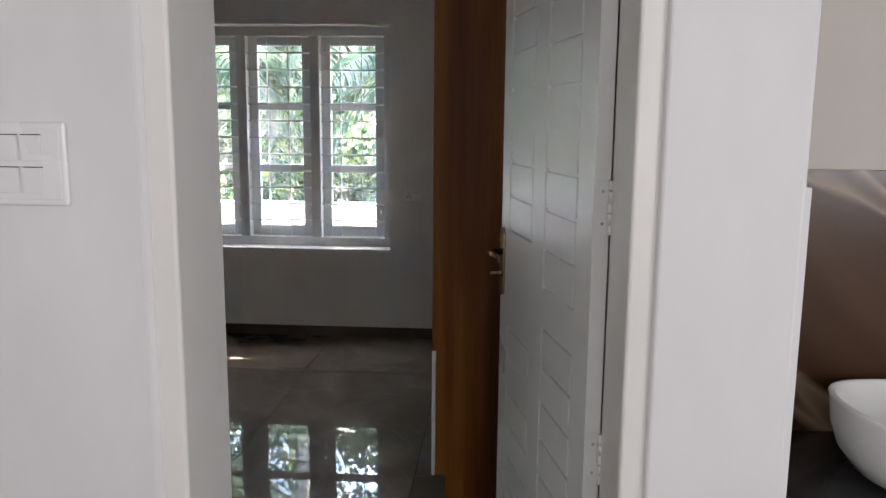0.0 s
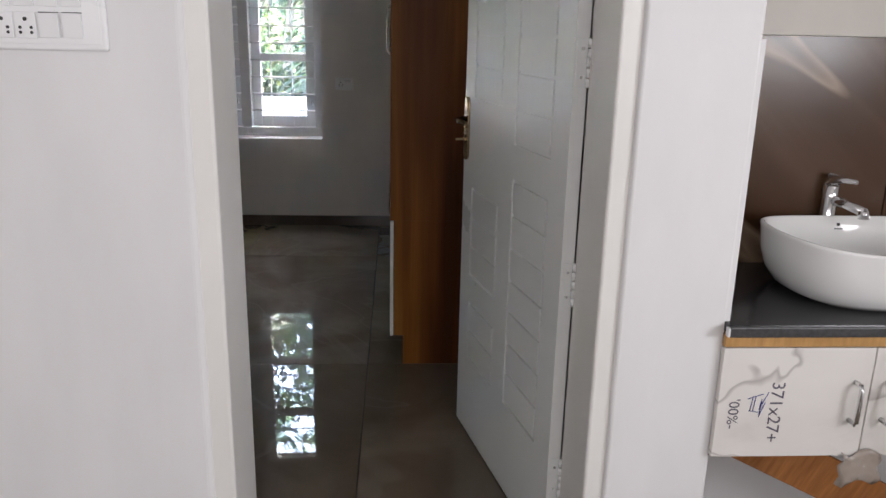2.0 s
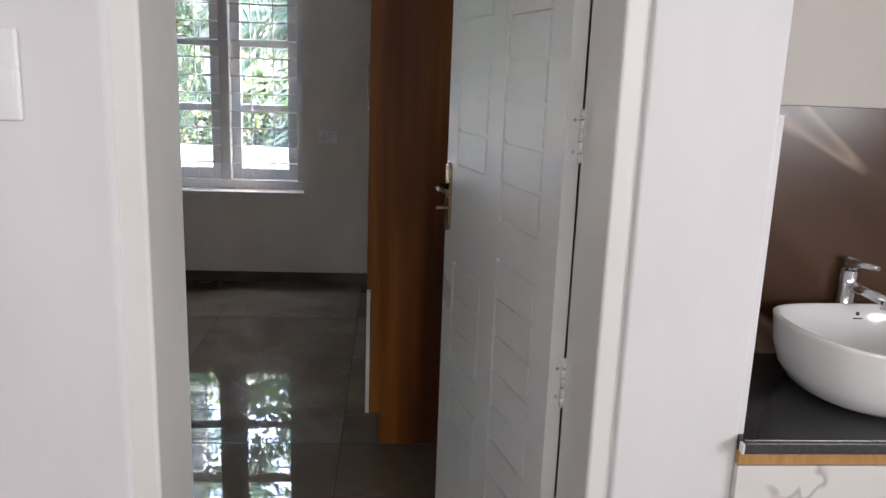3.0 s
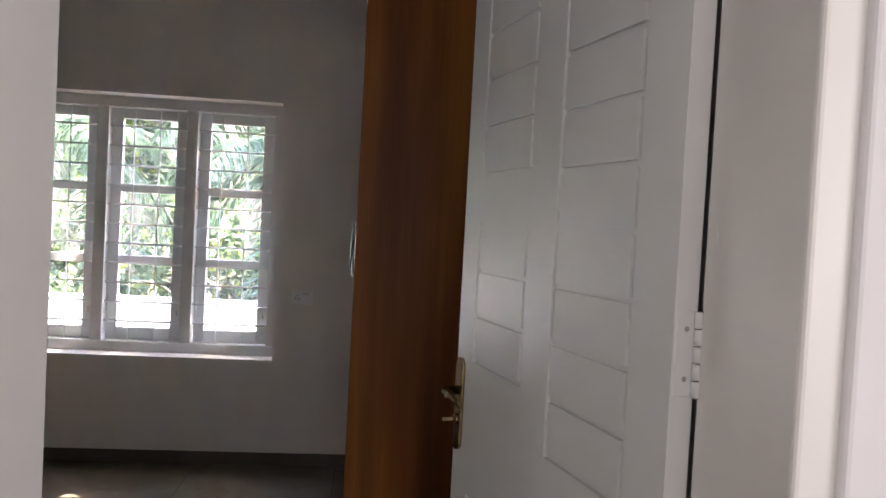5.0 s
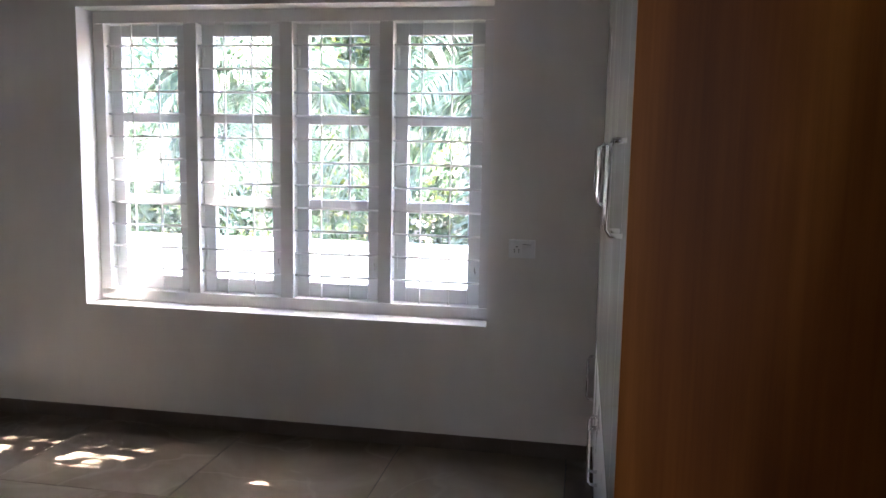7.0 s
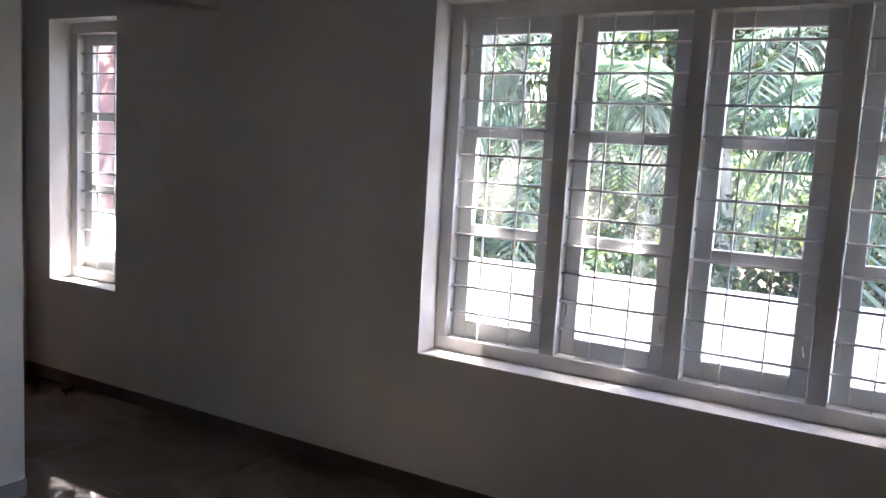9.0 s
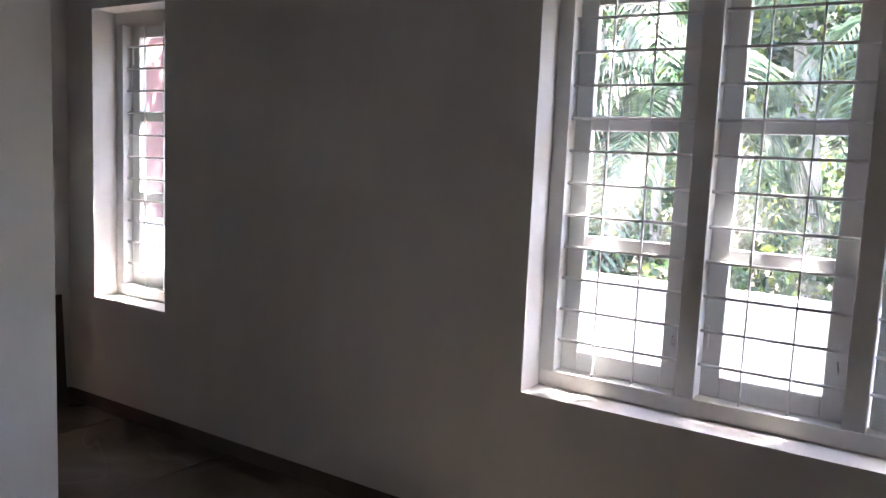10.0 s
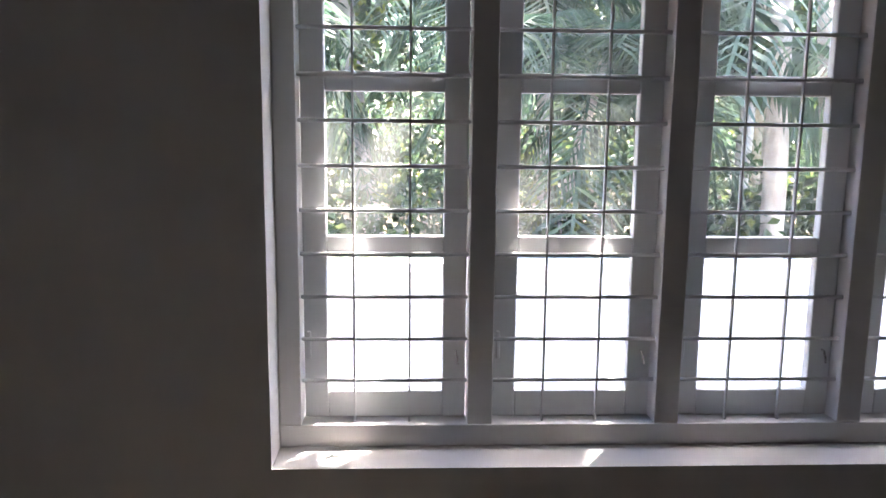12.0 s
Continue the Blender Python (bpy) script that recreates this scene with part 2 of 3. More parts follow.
def bark_material(name, a, b, c3):
    m, nt, p = shader(name)
    n = noise_node(nt, 5.0, 6.0, 0.65, stretch=(1, 1, 0.6))
    c = ramp(nt, n.outputs[0], [(0.3, a), (0.52, b), (0.7, c3)])
    nt.links.new(c.outputs[0], p.inputs["Base Color"])
    p.inputs["Roughness"].default_value = 0.9
    bump(nt, p, n.outputs[0], 0.7, 0.03)
    return m


M_BARK = bark_material("palm_bark", (0.24, 0.21, 0.18), (0.45, 0.41, 0.36), (0.64, 0.60, 0.54))


# ---- building helpers ----
def box(bm, x0, x1, y0, y1, z0, z1):
    v = [bm.verts.new(p) for p in ((x0, y0, z0), (x1, y0, z0), (x1, y1, z0), (x0, y1, z0), (x0, y0, z1), (x1, y0, z1), (x1, y1, z1), (x0, y1, z1))]
    for f in ((3, 2, 1, 0), (4, 5, 6, 7), (0, 1, 5, 4), (1, 2, 6, 5), (2, 3, 7, 6), (3, 0, 4, 7)):
        bm.faces.new([v[i] for i in f])
    return v


def boxes(*spans, bevel=0.0, seg=2):
    bm = bmesh.new()
    for s in spans:
        box(bm, *s)
    if bevel:
        bmesh.ops.bevel(bm, geom=bm.edges[:], offset=bevel, segments=seg, profile=0.5, affect="EDGES")
    return bm


def tube(bm, points, radii, sides=10, caps=True):
    rings = []
    pts = [Vector(p) for p in points]
    for i, p in enumerate(pts):
        d = (pts[min(i + 1, len(pts) - 1)] - pts[max(i - 1, 0)]).normalized()
        up = Vector((0, 0, 1)) if abs(d.z) < 0.95 else Vector((1, 0, 0))
        a = d.cross(up).normalized()
        b = a.cross(d).normalized()
        r = radii[i] if isinstance(radii, (list, tuple)) else radii
        rings.append([bm.verts.new(p + r * (math.cos(2 * math.pi * k / sides) * a + math.sin(2 * math.pi * k / sides) * b)) for k in range(sides)])
    for r0, r1 in zip(rings, rings[1:]):
        for k in range(sides):
            f = bm.faces.new((r0[k], r0[(k + 1) % sides], r1[(k + 1) % sides], r1[k]))
            f.smooth = True
    if caps:
        bm.faces.new(rings[0][::-1])
        bm.faces.new(rings[-1])


def mesh_of(name, bm, material):
    bmesh.ops.recalc_face_normals(bm, faces=bm.faces[:])
    me = bpy.data.meshes.new(name)
    bm.to_mesh(me)
    bm.free()
    me.materials.append(material)
    return me


def part(name, bm, material, parent=None, label=""):
    ob = new(name, mesh_of(name, bm, material))
    if parent:
        ob.parent = parent
    if label:
        tagged(ob, label)
    return ob


def structure(name, bm, material, label, category):
    return tagged(part(name, bm, material), label, category, kind="structure")


def thing(name, label, category, m=None, group="", kind=""):
    ob = tagged(new(name), label, category, group, kind)
    ob.matrix_basis = m or Matrix.Identity(4)
    ob.empty_display_size = 0.1
    return ob


# ---- large structure ----
H = 3.0
WY, WY2 = 5.10, 5.34            # window wall, inner and outer face
WX0, WX1, WZ0, WZ1 = -2.878, -0.80, 0.61, 2.10
SX0, SX1 = -5.432, -4.853       # narrow window
ENDX = -5.66                    # far wall of the dressing bay
BAYX, BAYY = -4.10, 4.10        # bedroom's side wall and the bay's opening
RX = 0.32                       # wall behind the wardrobe

structure("wall_north", boxes(
    (ENDX - 0.2, RX + 0.2, WY, WY2, -0.5, WZ0), (ENDX - 0.2, RX + 0.2, WY, WY2, WZ1, H + 0.2),
    (ENDX - 0.2, SX0, WY, WY2, WZ0, WZ1), (SX1, WX0, WY, WY2, WZ0, WZ1), (WX1, RX + 0.2, WY, WY2, WZ0, WZ1)),
    M_WALL, "white-painted plaster wall with two window openings", "wall")
structure("wall_bay_end", boxes((ENDX - 0.2, ENDX, 2.4, WY, -0.2, H + 0.2)), M_WALL, "white-painted plaster end wall of dressing bay", "wall")
structure("wall_west", boxes((BAYX - 0.12, BAYX, 1.46, BAYY, -0.2, H + 0.2), (BAYX - 0.12, BAYX, BAYY, WY, 2.10, H + 0.2), bevel=0.004),
          M_WALL, "white-painted side wall with opening and lintel", "wall")
structure("wall_bay_south", boxes((ENDX, BAYX - 0.12, 2.4, 2.55, -0.2, H + 0.2)), M_CLOSE, "unseen wall closing the dressing bay, dark tan to cut bounce light", "wall")
structure("wall_east", boxes((RX, RX + 0.2, 1.70, WY, -0.2, H + 0.2)), M_WALL, "white-painted wall behind the wardrobe", "wall")

DX0, DX1, PY0 = -0.690, 0.192, 1.22   # door opening, hall face of the partition
NX, NY = 0.431, 1.682                 # wash niche: pier edge and back wall
part_wall = boxes((-3.0, DX0, PY0, 1.46, -0.2, H + 0.2), bevel=0.014, seg=4)
structure("wall_partition", part_wall, M_HALL, "white-painted partition wall beside the doorway", "wall")
structure("wall_room_south", boxes((BAYX, -0.95, 1.462, 1.485, 0.0, H), (BAYX - 0.12, -3.0, 1.30, 1.46, -0.2, H + 0.2)), M_CLOSE, "unseen wall closing the bedroom, dark tan to cut bounce light", "wall")
structure("wall_pier", boxes((DX1, NX, PY0, NY, -0.2, H + 0.2), bevel=0.008, seg=3), M_HALL, "white-painted pier between doorway and wash niche", "wall")
structure("wall_over_door", boxes((DX0, DX1, PY0 + 0.002, 1.46, 2.13, H + 0.2)), M_HALL, "white-painted wall above the doorway", "wall")
structure("wall_niche_back", boxes((NX - 0.05, 2.1, NY, NY + 0.05, -0.2, H + 0.2)), M_HALL, "cream-painted back wall of wash niche", "wall")
# unseen hall walls; their closed recesses hold the added fill lamps
structure("wall_hall_east", boxes((1.9, 2.1, -2.6, -2.0, -0.2, H + 0.2), (1.9, 2.1, 0.0, NY, -0.2, H + 0.2), (1.9, 2.1, -2.0, 0.0, 1.75, H + 0.2), (1.9, 2.1, -2.0, 0.0, -0.2, 1.25), (2.05, 2.1, -2.0, 0.0, 1.25, 1.75)), M_HALL, "plain white unseen hall wall with a closed recess for an added lamp", "wall")
structure("wall_hall_west", boxes((-3.2, -3.0, -2.7, 1.5, -0.2, H + 0.2)), M_HALL, "plain white hall wall", "wall")
structure("wall_hall_south", boxes((-3.2, -2.6, -2.8, -2.6, -0.2, H + 0.2), (0.9, 2.1, -2.8, -2.6, -0.2, H + 0.2), (-2.6, 0.9, -2.8, -2.6, 1.75, H + 0.2), (-2.6, 0.9, -2.8, -2.6, -0.2, 1.25), (-2.6, 0.9, -2.8, -2.75, 1.25, 1.75)),
          M_HALL, "plain white unseen hall wall with a closed recess for an added lamp", "wall")
structure("ceiling", boxes((ENDX - 0.2, 2.1, -2.8, WY2, H + 0.2, H + 0.35)), M_CEIL, "plain unseen slab over the rooms, greyed to cut bounce light", "ceiling")
structure("ceiling_rooms", boxes((ENDX, RX, 1.5, WY, H, H + 0.19), (-3.0, 1.9, -2.6, 1.22, H, H + 0.19)), M_CEIL, "plain unseen ceiling, greyed to cut bounce light", "ceiling")

# door frame of the bedroom
structure("door_frame", boxes((DX0 - 0.02, -0.645, 1.232, 1.4665, 0.0, 2.13), (0.1480, DX1 + 0.02, 1.232, 1.4665, 0.0, 2.13), (-0.645, 0.1480, 1.232, 1.4665, 2.09, 2.13),
          bevel=0.007, seg=3), M_JAMB, "off-white painted wooden door frame", "door frame")

# floor: grout bed now, tiles at the end
floor = structure("floor", boxes((ENDX - 0.2, 2.1, 1.22, WY2, -0.2, -0.004), (-3.2, 2.1, -2.8, 1.22, -0.2, -0.004)), M_GROUT, "glossy grey-brown marble-look tiled floor", "floor")

# skirting
structure("baseboard", boxes((ENDX + 0.012, RX, WY - 0.012, WY, 0.0, 0.07), bevel=0.002), M_SKIRT, "dark brown tile skirting under the windows", "baseboard")
structure("baseboard_bay", boxes((ENDX, ENDX + 0.012, 2.55, WY, 0.0, 0.07), bevel=0.002), M_SKIRT, "dark brown tile skirting", "baseboard")
structure("baseboard_west", boxes((BAYX, BAYX + 0.012, 1.5, BAYY, 0.0, 0.07), bevel=0.002), M_SKIRT, "dark brown tile skirting", "baseboard")


# ---- windows ----
def window(name, x0, x1, panels, label):
    w = tagged(thing(name, label, "window", kind="structure"))
    fy0, fy1 = 5.236, 5.327
    fw, mull = 0.058, 0.067
    pw = (x1 - x0 - 2 * fw - (panels - 1) * mull) / panels
    z0, z1 = WZ0 + 0.06, WZ1 - 0.061
    spans = [(x0, x1, fy0, fy1, WZ0, z0), (x0, x1, fy0, fy1, z1, WZ1), (x0, x0 + fw, fy0, fy1, z0, z1), (x1 - fw, x1, fy0, fy1, z0, z1)]
    lefts = []
    for i in range(panels):
        a = x0 + fw + i * (pw + mull)
        lefts.append(a)
        if i:
            spans.append((a - mull, a, fy0, fy1, z0, z1))
    part("window_frame", boxes(*spans, bevel=0.003), M_GLOSS_WHITE, w)
    step, zb0 = 0.1145, 0.785
    for a in lefts:
        for k in range(11):
            bm = bmesh.new()
            tube(bm, [(a - 0.01, 5.264, zb0 + k * step), (a + pw + 0.01, 5.264, zb0 + k * step)], 0.0054, 8)
            part("grille_bar", bm, M_BAR, w)
        for k in (1, 2):
            bm = bmesh.new()
            x = a + pw * k / 3 - 0.008
            box(bm, x - 0.0026, x + 0.0026, 5.258, 5.270, z0 - 0.01, z1 + 0.01)
            part("grille_upright", bm, M_BAR, w)
        sy0, sy1 = 5.290, 5.323
        st = 0.066
        gz = ((0.746, 1.120), (1.172, 1.546), (1.597, 1.978))
        sp = [(a + 0.003, a + st, sy0, sy1, z0 + 0.003, z1 - 0.003), (a + pw - st, a + pw - 0.003, sy0, sy1, z0 + 0.003, z1 - 0.003),
              (a + st, a + pw - st, sy0, sy1, z0 + 0.003, gz[0][0]), (a + st, a + pw - st, sy0, sy1, gz[0][1], gz[1][0]),
              (a + st, a + pw - st, sy0, sy1, gz[1][1], gz[2][0]), (a + st, a + pw - st, sy0, sy1, gz[2][1], z1 - 0.003)]
        sh = part("shutter", boxes(*sp, bevel=0.004), M_SHUTTER, w, "white painted glazed shutter")
        for g0, g1 in gz:
            pane = part("pane", boxes((a + st - 0.004, a + pw - st + 0.004, 5.305, 5.309, g0 - 0.004, g1 + 0.004)), M_GLASS, sh, "clear glass pane")
            pane.visible_shadow = False
        bm = bmesh.new()
        hx = a + pw - 0.03
        tube(bm, [(hx, 5.289, 0.86), (hx, 5.277, 0.86), (hx + 0.004, 5.274, 0.842), (hx + 0.006, 5.274, 0.826)], 0.003, 6)
        part("stay_hook", bm, M_CHROME, sh, "small steel shutter hook")
        for zz in (0.84, 1.84):
            part("shutter_hinge", boxes((a + 0.012, a + 0.022, 5.280, 5.291, zz, zz + 0.075), bevel=0.002), M_SHUTTER, sh)
    return w


window("window_1", WX0, WX1, 4, "white four-light window with painted steel grille and glazed shutters")
window("window_2", SX0, SX1, 1, "narrow white single-light window with steel grille")

# ---- bedroom door ----
def relief(us, zs, groove, y_face, depth, thick):
    """A slab whose face has recessed grooves: us, zs are break lines, groove(i, j) tells which cells lie low."""
    bm = bmesh.new()
    cache = {}

    def vert(u, y, z):
        k = (round(u, 5), round(y, 5), round(z, 5))
        if k not in cache:
            cache[k] = bm.verts.new(k)
        return cache[k]
    nu, nz = len(us) - 1, len(zs) - 1
    lev = [[depth if groove(i, j) else 0.0 for j in range(nz)] for i in range(nu)]
    for i in range(nu):
        for j in range(nz):
            y = y_face + lev[i][j]
            bm.faces.new([vert(us[i], y, zs[j]), vert(us[i + 1], y, zs[j]), vert(us[i + 1], y, zs[j + 1]), vert(us[i], y, zs[j + 1])])
            if i + 1 < nu and lev[i + 1][j] != lev[i][j]:
                ya, yb = y_face + lev[i][j], y_face + lev[i + 1][j]
                bm.faces.new([vert(us[i + 1], ya, zs[j]), vert(us[i + 1], yb, zs[j]), vert(us[i + 1], yb, zs[j + 1]), vert(us[i + 1], ya, zs[j + 1])])
            if j + 1 < nz and lev[i][j + 1] != lev[i][j]:
                ya, yb = y_face + lev[i][j], y_face + lev[i][j + 1]
                bm.faces.new([vert(us[i], ya, zs[j + 1]), vert(us[i + 1], ya, zs[j + 1]), vert(us[i + 1], yb, zs[j + 1]), vert(us[i], yb, zs[j + 1])])
    y2 = y_face + thick
    u0, u1, z0, z1 = us[0], us[-1], zs[0], zs[-1]
    for quad in (((u0, y2, z0), (u0, y2, z1), (u1, y2, z1), (u1, y2, z0)),):
        bm.faces.new([bm.verts.new(p) for p in quad])
    for j in range(nz):
        for u in (u0, u1):
            bm.faces.new([vert(u, y_face, zs[j]), vert(u, y_face, zs[j + 1]), bm.verts.new((u, y2, zs[j + 1])), bm.verts.new((u, y2, zs[j]))])
    for i in range(nu):
        for z in (z0, z1):
            bm.faces.new([vert(us[i], y_face, z), vert(us[i + 1], y_face, z), bm.verts.new((us[i + 1], y2, z)), bm.verts.new((us[i], y2, z))])
    return bm


# leaf in its own frame: x runs from the hinge pin along the leaf, the hall face looks to +y
PIN = (0.146, 1.470)
LEAF_T = 0.034


def door_part(name, bm, material, parent, label=""):
    for v in bm.verts:
        v.co.y = LEAF_T - v.co.y
    return part(name, bm, material, parent, label)


LEAF_DIR = math.degrees(math.atan2(0.976, -0.2186))
door = thing("door_1", "white moulded panel door standing open into bedroom", "door", pose(PIN[0], PIN[1], 0.0, 0, 0, LEAF_DIR), kind="structure")
G = 0.010
COLA, COLB = (0.106, 0.345), (0.466, 0.708)     # hinge-side and lock-side columns of cells
ROW = 0.0965
BLOCKS_A = [[0.97 - ROW * k for k in range(7, -1, -1)], [1.075] + [1.170 + ROW * k for k in range(9)]]
BLOCKS_B = [[0.29 + ROW * k for k in range(3)], [0.585 + ROW * k for k in range(4)], [1.170 + ROW * k for k in range(4)], [1.565 + ROW * k for k in range(5)]]
LEAF_W = 0.806
us = sorted({0.0005, LEAF_W} | {round(c + k, 5) for p in (COLA, COLB) for c in p for k in (-G / 2, G / 2)})
zs = sorted({0.008, 2.085} | {round(z + k, 5) for blk in BLOCKS_A + BLOCKS_B for z in blk for k in (-G / 2, G / 2)})


def door_groove(i, j):
    u, z = (us[i] + us[i + 1]) / 2, (zs[j] + zs[j + 1]) / 2
    for (a, b), blocks in ((COLA, BLOCKS_A), (COLB, BLOCKS_B)):
        if not a - G / 2 < u < b + G / 2:
            continue
        for blk in blocks:
            if blk[0] - G / 2 < z < blk[-1] + G / 2:
                if abs(u - a) < G / 2 or abs(u - b) < G / 2 or any(abs(z - r) < G / 2 for r in blk):
                    return True
    return False


leaf = door_part("door_leaf", relief(us, zs, door_groove, 0.0, 0.008, 0.034), M_DOOR, door, "white moulded leaf with routed cells")
leaf.matrix_basis = pose(0, 0, 0)
hx = 0.774
plate = bmesh.new()
ring = []
for k in range(28):
    t = 2 * math.pi * k / 28
    ring.append((hx + 0.022 * math.cos(t), (1.143 if math.sin(t) >= 0 else 0.982) + 0.022 * math.sin(t)))
low, top = [plate.verts.new((x, 0.0, z)) for x, z in ring], [plate.verts.new((hx + (x - hx) * 0.82, -0.008, z)) for x, z in ring]
plate.faces.new(low)
plate.faces.new(top)
for k in range(28):
    plate.faces.new((low[k], low[(k + 1) % 28], top[(k + 1) % 28], top[k])).smooth = True
handle_plate = door_part("handle_plate", plate, M_BRASS, door, "antique brass lever plate")
bm = bmesh.new()
tube(bm, [(hx, -0.006, 1.092), (hx, -0.036, 1.092), (hx - 0.016, -0.042, 1.092), (hx - 0.07, -0.041, 1.090), (hx - 0.108, -0.037, 1.082)], [0.010, 0.009, 0.010, 0.009, 0.006], 12)
door_part("lever", bm, M_BRASS, door, "brass lever handle")
bm = bmesh.new()
tube(bm, [(hx, -0.006, 1.028), (hx, -0.012, 1.028)], 0.012, 14)
box(bm, hx - 0.0015, hx + 0.0015, -0.040, -0.008, 1.024, 1.032)
door_part("key", bm, M_BRASS, door, "key in its brass keyhole")
for zc in (0.24, 0.778, 1.308, 1.86):
    hg = door_part("hinge", boxes((-0.001, 0.004, 0.004, 0.032, zc - 0.055, zc + 0.055), bevel=0.001), M_DOOR, door, "white painted steel butt hinge")
    for k in range(5):
        bm = bmesh.new()
        tube(bm, [(-0.006, 0.034, zc - 0.055 + 0.0222 * k), (-0.006, 0.034, zc - 0.055 + 0.0222 * k + 0.0205)], 0.0068, 10)
        door_part("knuckle", bm, M_DOOR, hg)
    for zz in (-0.032, 0.032):
        bm = bmesh.new()
        tube(bm, [(-0.0005, 0.018, zc + zz), (-0.0025, 0.018, zc + zz)], 0.0035, 8)
        door_part("screw", bm, M_CHROME, hg)


# ---- wardrobe ----
wardrobe = thing("wardrobe", "tall fitted wardrobe, brown wood side and cream doors", "wardrobe", pose(0, 0, 0))
AY, AX, FX = 2.725, -0.312, -0.296
TOPZ, MIDZ = 2.96, 0.624
part("side_panel", boxes((AX, RX - 0.003, AY, AY + 0.018, MIDZ, TOPZ), (AX + 0.017, RX - 0.003, AY, AY + 0.018, 0.13, MIDZ), (-0.257, RX - 0.003, AY, AY + 0.018, 0.0, 0.13), bevel=0.001), M_WOOD, wardrobe, "reddish-brown wood-grain side panel")
part("body", boxes((FX + 0.016, RX - 0.003, AY + 0.020, WY - 0.016, 0.13, TOPZ), bevel=0.001), M_WOOD, wardrobe)
part("plinth", boxes((-0.240, RX - 0.01, AY + 0.022, WY - 0.016, 0.0, 0.128)), M_WOOD, wardrobe)


def bar_handle(parent, x, y, z0, z1):
    bm = bmesh.new()
    out = 0.034
    tube(bm, [(x, y, z0), (x - out * 0.75, y, z0), (x - out, y, z0 + 0.012), (x - out, y, z1 - 0.012), (x - out * 0.75, y, z1), (x, y, z1)], 0.006, 10)
    part("handle", bm, M_CHROME, parent, "chrome bow handle")


edges = [AY + 0.023, 3.212, 3.67, 4.14, 4.62, WY - 0.018]
for k in range(5):
    y0, y1 = edges[k] + 0.0015, edges[k + 1] - 0.0015
    up = part("wardrobe_door", boxes((FX, FX + 0.018, y0, y1, MIDZ + 0.004, 2.18), bevel=0.0015), M_CREAM, wardrobe, "glossy cream laminate door")
    loft = part("loft_door", boxes((FX, FX + 0.018, y0, y1, 2.186, TOPZ), bevel=0.0015), M_CREAM, wardrobe, "glossy cream laminate loft door")
    ys = y1 - 0.055 if k % 2 == 0 else y0 + 0.055
    bar_handle(up, FX + 0.001, ys, 1.262, 1.458)
    bar_handle(loft, FX + 0.001, ys, 2.25, 2.40)
    low = part("lower_door", boxes((FX + 0.004, FX + 0.018, y0, y1, 0.13, MIDZ - 0.003), bevel=0.0015), M_WHITELAM, wardrobe, "white laminate lower door")
    if k >= 2:
        bar_handle(low, FX + 0.005, ys, 0.32, 0.52)
part("edge_strip", boxes((AX, AX + 0.014, AY - 0.006, AY + 0.022, 0.13, MIDZ - 0.003), bevel=0.0015), M_WHITELAM, wardrobe, "white laminate edge strip")


# ---- switches ----
def rocker(parent, x, z, w, h, y, side=-1):
    bm = boxes((x - w / 2, x + w / 2, y + side * 0.004, y, z - h / 2, z + h / 2), bevel=0.0012)
    for v in bm.verts:
        if (v.co.y - y) * side > 0.002 and v.co.z > z:
            v.co.y += side * 0.003
    rk = part("rocker", bm, M_PLASTIC, parent)
    # black strip drawn as the shadow line at the rocker's top edge
    part("shadow_line", boxes((x - w / 2, x + w / 2, y + side * 0.0012, y, z + h / 2 + 0.0002, z + h / 2 + 0.0018)), M_BLACK, rk, "black strip for the shadow line over the rocker")
    return rk


def switchboard(name, label, x0, x1, z0, z1, y, cols, socket_cells, side=0.015):
    b = thing(name, label, "switch", pose(0, 0, 0))
    part("plate", boxes((x0, x1, y - 0.012, y, z0, z1), bevel=0.005, seg=3), M_PLASTIC, b)
    part("bezel", boxes((x0 + 0.010, x1 - 0.010, y - 0.014, y - 0.0115, z0 + 0.012, z1 - 0.012), bevel=0.001), M_PLASTIC, b)
    rows = 2 if z1 - z0 > 0.11 else 1
    cw, ch = (x1 - x0 - 2 * side) / cols, (z1 - z0 - 0.034) / rows
    for c in range(cols):
        for r in range(rows):
            cx, cz = x0 + side + (c + 0.5) * cw, z0 + 0.017 + (r + 0.5) * ch
            if (c, r) in socket_cells:
                sock = part("socket", boxes((cx - cw * 0.46, cx + cw * 0.46, y - 0.0165, y - 0.0138, cz - ch * 0.42, cz + ch * 0.42), bevel=0.001), M_PLASTIC, b)
                for dx, dz, rr in ((0, 0.011, 0.0038), (-0.010, -0.004, 0.003), (0.010, -0.004, 0.003), (-0.010, -0.013, 0.003), (0.010, -0.013, 0.003)):
                    bm = bmesh.new()
                    tube(bm, [(cx + dx, y - 0.0163, cz + dz), (cx + dx, y - 0.0172, cz + dz)], rr, 10)
                    part("pin_hole", bm, M_BLACK, sock)
            else:
                rocker(b, cx, cz, cw * 0.86, ch * 0.80, y - 0.0138)
    return b


switchboard("switchboard", "white modular switchboard with sockets on hall wall", -1.072, -0.827, 1.322, 1.468, PY0, 4, {(1, 0), (0, 0)}, 0.038)
switchboard("wall_socket", "white power socket and switch on the plaster", -0.705, -0.583, 0.945, 1.030, WY, 2, {(0, 0)})

# ---- wash niche ----
CZ = 0.777
splash = structure("backsplash", boxes((NX, 1.9, NY - 0.004, NY, 0.181, 1.378)), M_GROUT, "brown veined marble tile backsplash", "backsplash")
structure("wall_niche_upper", boxes((NX - 0.006, 1.9, NY - 0.018, NY, 1.378, H), bevel=0.003), M_CREAMWALL, "cream-painted plaster above the tiles", "wall")
